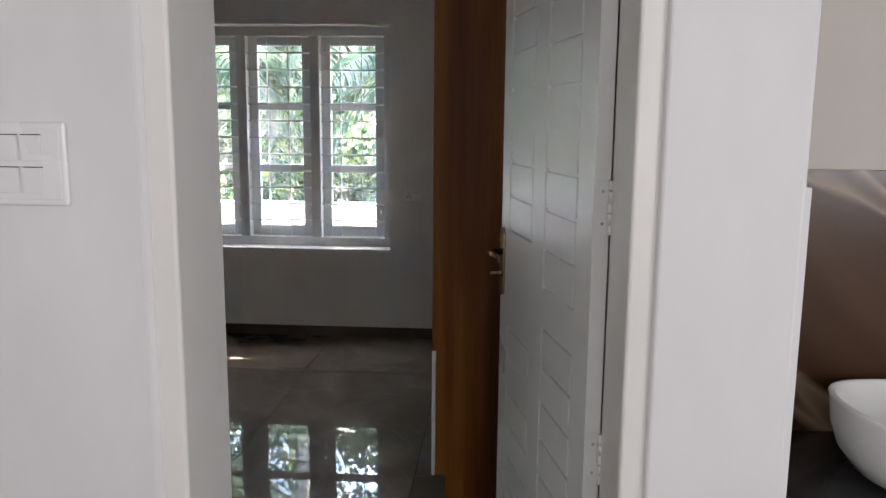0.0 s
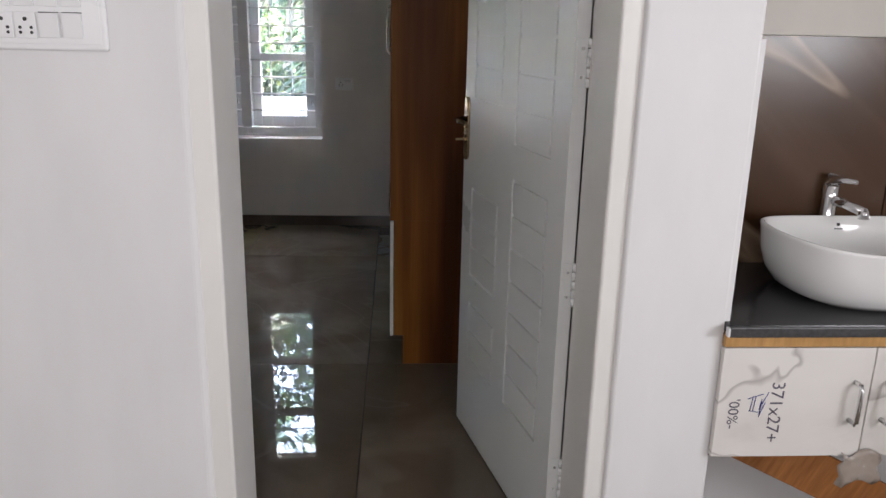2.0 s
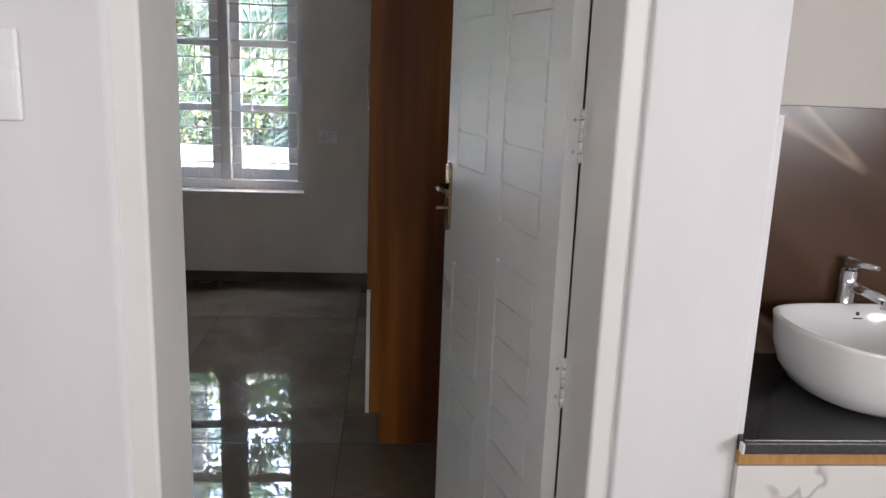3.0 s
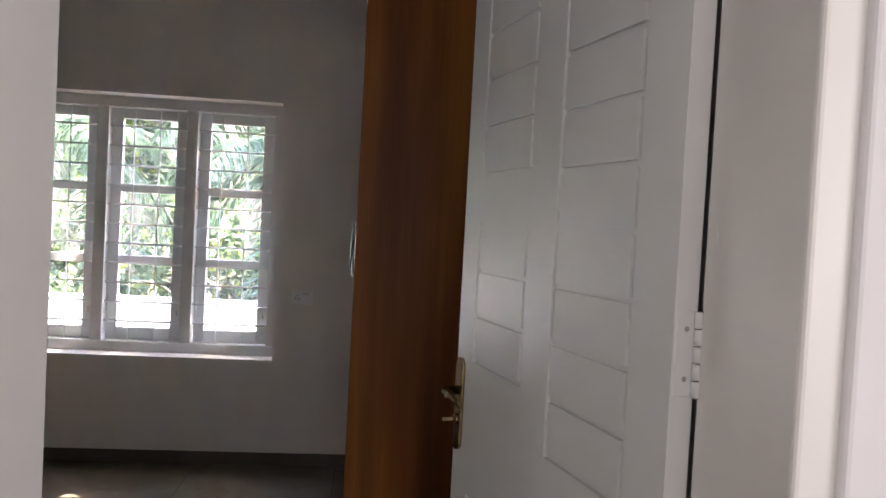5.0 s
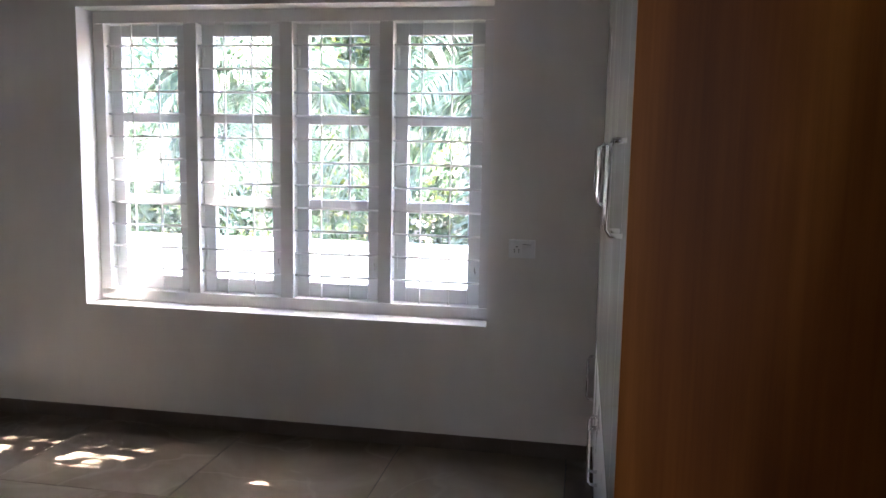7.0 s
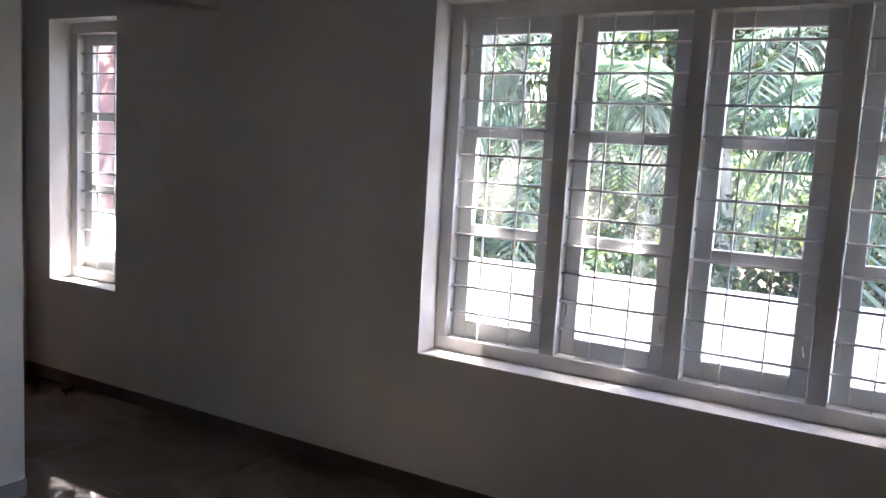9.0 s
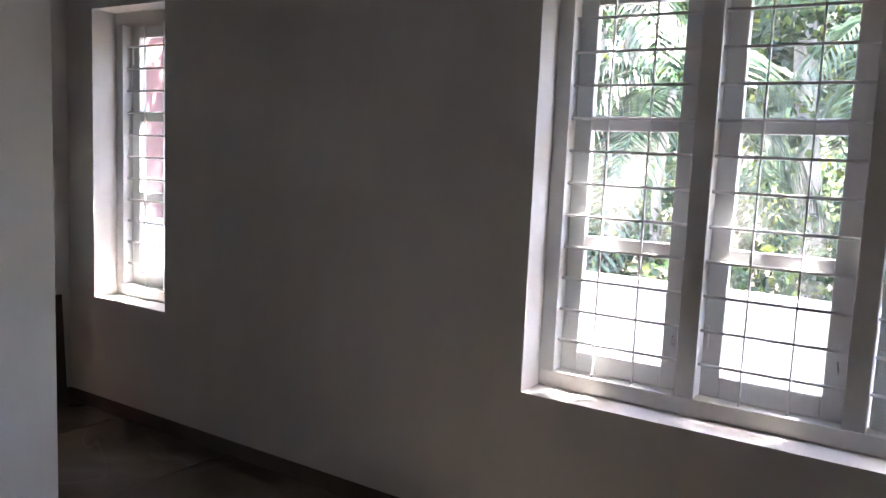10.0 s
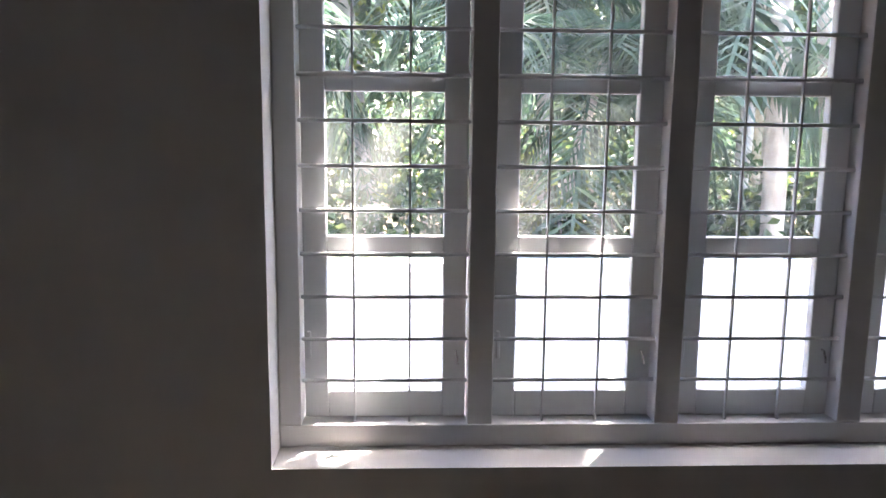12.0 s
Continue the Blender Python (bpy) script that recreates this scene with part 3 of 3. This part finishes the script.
structure("niche_side_tile", boxes((NX - 0.008, NX + 0.008, PY0 + 0.0015, NY - 0.014, CZ, 1.372), bevel=0.002), M_HALL, "white edging on the niche's side", "trim")

counter = thing("countertop", "polished black granite washbasin countertop", "countertop", pose(0, 0, 0))
part("slab", boxes((NX - 0.004, 1.90, PY0 - 0.022, NY - 0.014, CZ - 0.020, CZ), bevel=0.002), M_GRANITE, counter)
part("front_edge", boxes((NX - 0.004, 1.90, PY0 - 0.032, PY0 - 0.0225, CZ - 0.025, CZ - 0.001), bevel=0.003), M_EDGE, counter, "honed grey front edge of the slab")
part("end_spacer", boxes((NX - 0.010, NX - 0.005, PY0 - 0.036, PY0 - 0.022, CZ - 0.022, CZ - 0.002), bevel=0.001), M_PLASTIC, counter, "small white plastic spacer")
vanity = thing("vanity_cabinet", "wall-hung vanity with pen-marked marble laminate doors", "cabinet", pose(0, 0, 0))
part("body", boxes((NX + 0.002, 1.40, PY0 + 0.004, NY - 0.014, 0.462, CZ - 0.026)), M_PLY, vanity)
part("apron", boxes((NX - 0.005, 1.40, PY0 - 0.018, PY0 - 0.001, 0.725, CZ - 0.026), bevel=0.001), M_PLY, vanity, "raw orange-brown plywood edge strip")
vd = []
for a, b in ((NX - 0.005, 0.769), (0.772, 1.112), (1.115, 1.40)):
    d = part("cabinet_door", boxes((a, b, PY0 - 0.018, PY0 - 0.001, 0.457, 0.722), bevel=0.0012), M_CABINET, vanity, "white marble-pattern laminate door")
    vd.append((d, a, b))


def vanity_handle(parent, x):
    bm = bmesh.new()
    y = PY0 - 0.017
    tube(bm, [(x, y, 0.548), (x, y - 0.024, 0.548), (x, y - 0.030, 0.555), (x, y - 0.030, 0.634), (x, y - 0.024, 0.641), (x, y, 0.641)], 0.0055, 10)
    part("handle", bm, M_CHROME, parent, "chrome bow handle")


vanity_handle(vd[0][0], 0.733)
vanity_handle(vd[1][0], 0.808)


def writing(text, size, m, material, parent, name):
    cu = bpy.data.curves.new(name, "FONT")
    cu.body, cu.size, cu.extrude = text, size, 0.0002
    tmp = new("tmp_text", cu)
    bpy.context.view_layer.update()
    me = bpy.data.meshes.new_from_object(tmp.evaluated_get(bpy.context.evaluated_depsgraph_get()))
    bpy.data.objects.remove(tmp)
    me.materials.clear()
    me.materials.append(material)
    ob = new(name, me)
    ob.parent = parent
    ob.matrix_basis = m
    return ob


# text runs downwards on the door
VY = PY0 - 0.0188
tagged(writing("371x27+", 0.042, Matrix.Translation((0.545, VY, 0.643)) @ pose(0, 0, 0, 90, 0, 0) @ pose(0, 0, 0, 0, 0, -90), M_PEN, vd[0][0], "pen_note"), "handwritten figures in dark ink")
tagged(writing("'00%-", 0.034, Matrix.Translation((0.452, VY, 0.602)) @ pose(0, 0, 0, 90, 0, 0) @ pose(0, 0, 0, 0, 0, -90), M_PEN, vd[0][0], "pen_note"), "handwritten figures in dark ink")
rnd = random.Random(4)
bm = bmesh.new()
for k in range(9):
    cx, cz = 0.518 + rnd.uniform(-0.016, 0.016), 0.588 + rnd.uniform(-0.022, 0.022)
    ang = rnd.choice((0.2, 1.5, 1.35, -0.15)) + rnd.uniform(-0.2, 0.2)
    l = rnd.uniform(0.010, 0.020)
    dx, dz = math.cos(ang) * l, math.sin(ang) * l
    tube(bm, [(cx - dx, VY, cz - dz), (cx + dx, VY, cz + dz)], 0.0009, 5)
part("pen_scribble", bm, M_BLUEPEN, vd[0][0], "blue pen scribble")


def superellipse(a, b, k, n=56, p=2.6):
    t = 2 * math.pi * k / n
    c, s = math.cos(t), math.sin(t)
    return a * math.copysign(abs(c) ** (2 / p), c), b * math.copysign(abs(s) ** (2 / p), s)


def basin():
    b = thing("washbasin", "white ceramic countertop vessel basin on black granite", "washbasin", pose(0.878, 1.425, CZ))
    bm = bmesh.new()
    prof = [(0.165, 0.128, 0.0), (0.200, 0.153, 0.003), (0.232, 0.174, 0.018), (0.253, 0.187, 0.046), (0.266, 0.194, 0.085), (0.2715, 0.198, 0.132), (0.273, 0.199, 0.138),
            (0.271, 0.196, 0.141), (0.266, 0.192, 0.141), (0.262, 0.189, 0.138), (0.254, 0.182, 0.115), (0.232, 0.165, 0.070), (0.190, 0.132, 0.034), (0.12, 0.085, 0.020), (0.03, 0.03, 0.016)]
    rings = []
    for a, c, z in prof:
        rings.append([bm.verts.new((*superellipse(a, c, k), z * 1.08 + 0.008 * math.cos(4 * math.pi * k / 56) * (z / 0.149))) for k in range(56)])
    for r0, r1 in zip(rings, rings[1:]):
        for k in range(56):
            f = bm.faces.new((r0[k], r0[(k + 1) % 56], r1[(k + 1) % 56], r1[k]))
            f.smooth = True
    bm.faces.new(rings[0][::-1])
    bm.faces.new(rings[-1])
    part("bowl", bm, M_CERAMIC, b)
    bm = bmesh.new()
    tube(bm, [(0, 0, 0.017), (0, 0, 0.021)], 0.030, 20)
    part("drain", bm, M_CHROME, b, "chrome drain cover")
    bm = bmesh.new()
    box(bm, -0.012, 0.012, 0.1790, 0.1815, 0.111, 0.114)
    box(bm, -0.004, 0.004, 0.1820, 0.1840, 0.119, 0.127)
    part("maker_mark", bm, M_BLACK, b, "small grey printed mark")
    return b


basin()


def tap():
    t = thing("basin_tap", "tall chrome single-lever tap behind the basin", "tap", pose(0.862, 1.640, CZ))
    bm = bmesh.new()
    tube(bm, [(0, 0, 0), (0, 0, 0.006), (0, 0, 0.007), (0, 0, 0.19), (0, 0, 0.222)], [0.027, 0.027, 0.0195, 0.0195, 0.0205], 20)
    part("body", bm, M_CHROME, t)
    bm = bmesh.new()
    tube(bm, [(0, 0, 0.185), (0.018, -0.05, 0.182), (0.036, -0.105, 0.172)], [0.014, 0.0125, 0.012], 14)
    part("spout", bm, M_CHROME, t)
    bm = bmesh.new()
    tube(bm, [(0.035, -0.102, 0.177), (0.036, -0.104, 0.156)], 0.014, 14)
    part("aerator", bm, M_CHROME, t)
    bm = bmesh.new()
    tube(bm, [(0, 0, 0.224), (0, 0, 0.238), (0.01, -0.03, 0.242), (0.022, -0.075, 0.244)], [0.020, 0.018, 0.009, 0.005], 12)
    part("lever", bm, M_CHROME, t)
    return t


tap()
# board leaning under the vanity and a scrap of plastic film
board = tagged(part("leaning_board", boxes((-0.30, 0.45, -0.009, 0.009, 0.0, 0.12), bevel=0.002), M_BOARD), "varnished brown board leaning under the vanity", "board")
board.matrix_basis = pose(0.83, 1.45, 0.190, 0, 27, 0)
bm = bmesh.new()
nx, nz = 7, 6
grid = [[bm.verts.new((0.725 + 0.016 * i + 0.008 * math.sin(j * 2.1), PY0 - 0.026 - 0.006 * math.sin(i * 1.7 + j * 1.3), 0.470 - 0.016 * j - 0.010 * math.sin(i * 1.2))) for j in range(nz)] for i in range(nx)]
for i in range(nx - 1):
    for j in range(nz - 1):
        bm.faces.new((grid[i][j], grid[i + 1][j], grid[i + 1][j + 1], grid[i][j + 1])).smooth = True
film_m = plain("plastic_film", (0.30, 0.25, 0.21), (0.40, 0.34, 0.30), 0.25, 20.0)
film = tagged(part("plastic_wrapping", bm, film_m), "torn scrap of clear plastic wrapping on cabinet door", "plastic sheet")
sol = film.modifiers.new("thickness", "SOLIDIFY")
sol.thickness = 0.0012

# low dark board in the dressing bay
bd = tagged(part("dark_board", boxes((-0.011, 0.011, -0.30, 0.30, 0.0, 0.60), bevel=0.002), M_DARKBOARD), "dark brown wooden board leaning on bay wall", "board")
bd.matrix_basis = pose(ENDX + 0.055, 4.74, 0.002, 0, -4, 0)
# ---- outside ----
GZ = -0.45
structure("ground", boxes((-60, 60, WY2, 90, GZ - 0.3, GZ)), M_SOIL, "bare soil yard and ground under the trees", "ground")
yard = thing("boundary_wall", "low white-painted compound wall in the yard", "wall", pose(0, 0, 0), kind="structure")
part("wall_body", boxes((-16, 14, 7.89, 8.04, GZ - 0.1, 0.57), bevel=0.005), M_YARDWALL, yard)
part("coping", boxes((-16, 14, 7.86, 8.07, 0.57, 0.63), bevel=0.008), M_YARDWALL, yard)
structure("sunshade", boxes((ENDX, RX, WY2, WY2 + 0.26, 2.11, 2.18), bevel=0.006), M_WALL, "white concrete sunshade slab over the windows", "sunshade")


def lists_to_mesh(name, V, F, material):
    me = bpy.data.meshes.new(name)
    me.from_pydata(V, [], F)
    me.materials.append(material)
    me.update()
    return me


def add_frond(V, F, rng, base, az, length, lift, droop, leaflets=34, leaf_len=0.42):
    """One feather frond: an arching stem with narrow hanging leaflets on both sides."""
    ca, sa = math.cos(az), math.sin(az)

    def at(s):
        r = length * (s - 0.18 * s * s)
        return Vector(base) + Vector((ca * r, sa * r, lift * s - droop * s * s))
    side = Vector((-sa, ca, 0))
    n = 9
    pts = [at(i / n) for i in range(n + 1)]
    for p, q in zip(pts, pts[1:]):
        i0 = len(V)
        w = side * 0.014
        V.extend([tuple(p - w), tuple(p + w), tuple(q + w * 0.8), tuple(q - w * 0.8)])
        F.append((i0, i0 + 1, i0 + 2, i0 + 3))
    for k in range(leaflets):
        s = 0.14 + 0.86 * (k + 0.5) / leaflets
        p = at(s)
        t = (at(min(1, s + 0.03)) - at(s - 0.03)).normalized()
        ll = leaf_len * (0.45 + 1.1 * math.sin(math.pi * min(0.95, s * 0.85 + 0.08))) * rng.uniform(0.85, 1.1)
        for sg in (-1, 1):
            d = (side * sg * 0.82 + t * 0.55 + Vector((0, 0, 0.10 + rng.uniform(-0.12, 0.08)))).normalized()
            hang = Vector((0, 0, -1))
            m = p + d * ll * 0.55 + hang * ll * 0.08
            e = p + d * ll * 0.92 + hang * ll * 0.38
            w = t * (0.017 + 0.012 * rng.random()) + Vector((0, 0, 0.006))
            i0 = len(V)
            V.extend([tuple(p - w * 0.5), tuple(p + w * 0.5), tuple(m + w), tuple(m - w), tuple(e)])
            F.append((i0, i0 + 1, i0 + 2, i0 + 3))
            F.append((i0 + 3, i0 + 2, i0 + 4))


def trunk_mesh(rng, height, r0, r1, lean, sides=12, rings=14, bend=0.15):
    bm = bmesh.new()
    pts, rad = [], []
    ph = rng.uniform(0, 6)
    for i in range(rings * 2):
        s = i / (rings * 2 - 1)
        pts.append((lean[0] * s + bend * math.sin(s * 3 + ph) * s, lean[1] * s, height * s))
        rad.append((r0 + (r1 - r0) * s) * (1.0 + (0.06 if i % 2 else -0.02)) * (1 + 0.25 * max(0, 0.12 - s) / 0.12))
    tube(bm, pts, rad, sides)
    return bm, pts[-1]


def palm(x, y, height, seed, r=0.11, fronds=13, length=2.3, lean=(0.0, 0.0), label="slender palm with pale ringed trunk behind wall"):
    rng = random.Random(seed)
    t = thing("palm_tree", label, "palm tree", pose(x, y, GZ - 0.05), group="palms behind the compound wall")
    bm, top = trunk_mesh(rng, height, r, r * 0.72, lean)
    part("trunk", bm, M_BARK, t)
    V, F = [], []
    for k in range(fronds):
        az = 2 * math.pi * k / fronds + rng.uniform(-0.25, 0.25)
        u = rng.random()
        add_frond(V, F, rng, top, az, length * rng.uniform(0.85, 1.15), 1.5 - 1.3 * u, 1.1 + 0.9 * u)
    ob = new("crown", lists_to_mesh("crown", V, F, M_PALM))
    ob.parent = t
    return t


def add_leaf(V, F, rng, c, size):
    n = Vector((rng.gauss(0, 1), rng.gauss(0, 1), rng.gauss(0.5, 0.8))).normalized()
    a = n.orthogonal().normalized()
    a.rotate(Matrix.Rotation(rng.uniform(0, 6.283), 3, n))
    b = n.cross(a)
    l, w = size * rng.uniform(0.7, 1.3), size * rng.uniform(0.28, 0.42)
    i0 = len(V)
    c = Vector(c)
    V.extend([tuple(c), tuple(c + a * l * 0.45 + b * w + n * w * 0.3), tuple(c + a * l), tuple(c + a * l * 0.45 - b * w + n * w * 0.3)])
    F.append((i0, i0 + 1, i0 + 2))
    F.append((i0, i0 + 2, i0 + 3))


def leafy_tree(x, y, height, crown_r, seed, leaves=6500, size=0.16, r=0.14, lean=(0.2, 0.0), mat=None, low=0.35):
    rng = random.Random(seed)
    t = thing("leafy_tree", "broad-leaved tree with sunlit yellow-green crown", "tree", pose(x, y, GZ - 0.05), group="trees behind the compound wall")
    bm, top = trunk_mesh(rng, height * 0.82, r, r * 0.35, lean, sides=10, rings=8, bend=0.3)
    ends = []
    for k in range(9):
        s = rng.uniform(0.35, 0.95)
        p = Vector((lean[0] * s, lean[1] * s, height * 0.82 * s))
        az = rng.uniform(0, 6.283)
        q = p + Vector((math.cos(az), math.sin(az), rng.uniform(0.2, 0.9))) * crown_r * rng.uniform(0.5, 0.9)
        tube(bm, [p, (p + q) / 2 + Vector((0, 0, 0.15)), q], [r * 0.4, r * 0.25, r * 0.1], 6)
        ends.append(q)
    part("trunk", bm, M_BARK, t)
    V, F = [], []
    clumps = []
    for k in range(26):
        q = rng.choice(ends) + Vector((rng.gauss(0, 1), rng.gauss(0, 1), rng.gauss(0, 1))) * crown_r * 0.33
        q.z = max(height * low, q.z)
        clumps.append((q, crown_r * rng.uniform(0.16, 0.34)))
    for k in range(leaves):
        q, cr = rng.choice(clumps)
        d = Vector((rng.gauss(0, 1), rng.gauss(0, 1), rng.gauss(0, 0.75)))
        add_leaf(V, F, rng, q + d * cr * 0.75, size)
    ob = new("crown", lists_to_mesh("crown", V, F, mat or M_LEAF))
    ob.parent = t
    return t


def shrub(x, y, h, w, seed, leaves=2200, size=0.10):
    rng = random.Random(seed)
    V, F = [], []
    stems = [(rng.uniform(-w, w), rng.uniform(-0.4, 0.4), h * rng.uniform(0.5, 1.0)) for _ in range(12)]
    for sx, sy, sh in stems:
        i0 = len(V)
        V.extend([(sx * 0.5, sy, 0), (sx * 0.5 + 0.02, sy, 0), (sx + 0.008, sy, sh), (sx, sy, sh)])
        F.append((i0, i0 + 1, i0 + 2, i0 + 3))
    for k in range(leaves):
        sx, sy, sh = rng.choice(stems)
        add_leaf(V, F, rng, (sx + rng.gauss(0, 0.22), sy + rng.gauss(0, 0.25), sh * rng.uniform(0.25, 1.05)), size)
    ob = new("shrub", lists_to_mesh("shrub", V, F, M_LEAF))
    ob.matrix_basis = pose(x, y, GZ - 0.02)
    tagged(ob, "dense green shrub behind the white compound wall", "shrub", "shrubs along the wall")
    return ob


PALMS = [(-2.97, 13.5, 9.5, 0.15, 2.6), (1.70, 13.2, 9.5, 0.10, 2.4), (2.30, 13.6, 9.0, 0.09, 2.4), (-6.0, 14.2, 9.0, 0.14, 2.4), (-0.35, 9.8, 2.3, 0.07, 2.0), (0.9, 9.3, 3.2, 0.07, 2.2), (-1.25, 10.2, 2.5, 0.06, 1.9), (0.6, 13.5, 7.5, 0.13, 2.4), (-0.6, 14.6, 8.2, 0.12, 2.4),
         (-5.6, 10.8, 4.0, 0.08, 2.2), (-6.6, 14.5, 7.4, 0.13, 2.5), (-4.9, 17.5, 8.6, 0.13, 2.5), (-1.4, 18.5, 9.0, 0.13, 2.5), (2.6, 12.2, 4.6, 0.10, 2.3), (3.4, 16.5, 8.0, 0.14, 2.5),
         (-7.0, 19.4, 7.2, 0.10, 2.3), (-9.5, 18.5, 8.0, 0.13, 2.5), (-1.9, 11.3, 3.3, 0.07, 2.2), (-4.1, 10.6, 2.7, 0.06, 1.9), (0.1, 11.6, 3.6, 0.07, 2.3)]
for k, (x, y, h, r, ln) in enumerate(PALMS):
    palm(x, y, h, 20 + k, r, 13 if h < 5 else 15, ln, (-1.2, 0.0) if k == 0 else (0.25 * math.sin(k * 2.3), 0.2 * math.cos(k * 1.7)))
TREES = [(-1.9, 14.0, 7.5, 2.2), (-4.6, 15.2, 7.5, 2.0), (1.6, 15.2, 7.0, 2.6), (-7.6, 18.0, 7.5, 2.8), (4.6, 13.5, 6.5, 2.4), (-12.6, 17.8, 6.5, 2.4)]
for k, (x, y, h, cr) in enumerate(TREES):
    leafy_tree(x, y, h, cr, 60 + k, lean=(0.4 * math.sin(k * 1.9), 0.2))
# tree added out of view to shade the neighbour's wall
leafy_tree(-8.0, 11.2, 7.6, 2.2, 78, leaves=6500, size=0.2, low=0.5)
# tall trees added between sun and windows; unseen crowns dapple the sunlight
leafy_tree(-6.4, 9.6, 9.4, 1.5, 77, leaves=5200, size=0.20, r=0.10, lean=(3.2, -0.7), low=0.72)
leafy_tree(0.35, 9.3, 10.2, 1.6, 75, leaves=6200, size=0.20, r=0.10, lean=(0.0, 0.0), low=0.74)
for k in range(13):
    shrub(-7.6 + 1.1 * k, 9.7 + 0.5 * math.sin(k * 2.7), 1.2 + 0.5 * math.sin(k * 1.3) ** 2, 0.75, 90 + k)

# undergrowth and far woods
rng = random.Random(11)
V, F = [], []
for k in range(36000):
    x, y = rng.uniform(-22, 12), rng.uniform(10.5, 22)
    hgt = 1.3 + 0.9 * noise.noise(Vector((x * 0.6, y * 0.6, 0.0))) + 0.08 * (y - 10)
    add_leaf(V, F, rng, (x, y, GZ + max(0.15, hgt) * rng.random() ** 0.7), 0.13)
tagged(new("undergrowth", lists_to_mesh("undergrowth", V, F, M_LEAF)), "dense green undergrowth between the trees", "undergrowth", kind="stuff")

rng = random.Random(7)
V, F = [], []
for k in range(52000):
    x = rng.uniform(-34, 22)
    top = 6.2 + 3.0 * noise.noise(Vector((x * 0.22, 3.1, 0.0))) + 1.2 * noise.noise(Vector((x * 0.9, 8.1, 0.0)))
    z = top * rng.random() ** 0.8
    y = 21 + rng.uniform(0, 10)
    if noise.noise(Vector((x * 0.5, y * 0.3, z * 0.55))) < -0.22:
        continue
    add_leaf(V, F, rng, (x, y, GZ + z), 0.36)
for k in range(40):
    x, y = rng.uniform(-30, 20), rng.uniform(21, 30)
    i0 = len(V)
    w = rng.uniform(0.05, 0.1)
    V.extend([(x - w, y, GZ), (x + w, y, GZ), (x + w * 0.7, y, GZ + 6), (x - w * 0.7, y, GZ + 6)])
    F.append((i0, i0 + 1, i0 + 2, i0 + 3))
tagged(new("far_woods", lists_to_mesh("far_woods", V, F, M_HAZELEAF)), "distant woods with sunlit haze in the leaf colour", "woods", kind="stuff")

# neighbour's house beside the narrow window
house = thing("neighbour_house", "pink-painted neighbouring house in the sun", "house", pose(0, 0, GZ))
hb_x1 = -9.6
part("wall", boxes((hb_x1 - 0.25, hb_x1, 6.2, 12.5, 0, 5.6), (-17, hb_x1 - 0.25, 12.25, 12.5, 0, 5.6), (-17, hb_x1 - 0.25, 6.2, 6.45, 0, 5.6)), M_PINK, house)
part("roof", boxes((-17.4, hb_x1 + 0.5, 5.8, 12.9, 5.6, 5.75), bevel=0.01), M_WALL, house)
for yy in (6.6, 11.1):
    wdw = part("window", boxes((hb_x1, hb_x1 + 0.05, yy, yy + 1.2, 1.4, 2.7), bevel=0.004), M_SHUTTER, house)
    part("pane", boxes((hb_x1 + 0.05, hb_x1 + 0.054, yy + 0.1, yy + 1.1, 1.5, 2.6)), M_GLASS, wdw)

# ---- tiles, last ----
rng = random.Random(3)


def tile_mesh(name, w, d, t, material, bevel=0.0015):
    return mesh_of(name, boxes((0, w, 0, d, -t, 0), bevel=bevel, seg=1), material)


TX, TY, JT = 0.80, 1.60, 0.003
tm = tile_mesh("tile", TX - JT, TY - JT, 0.003, M_FLOOR)
for i in range(-7, 4):
    for j in range(-3, 3):
        x, y = -0.405 + i * TX, 2.725 + j * TY
        if x > 1.9 or x + TX < ENDX or y > WY or (y < 1.0 and x + TX < -3.0):
            continue
        tile = new("tile", tm)
        tile.parent = floor
        tile.matrix_basis = pose(x + JT / 2, y + JT / 2, rng.uniform(-0.0003, 0.0003))

stm = mesh_of("tile", boxes((0, 0.597, -0.009, 0, 0, 1.197), bevel=0.001, seg=1), M_SPLASH)
for i in range(3):
    tile = new("tile", stm)
    tile.parent = splash
    tile.matrix_basis = pose(NX + 0.0015 + i * 0.60, NY - 0.004, 0.181)
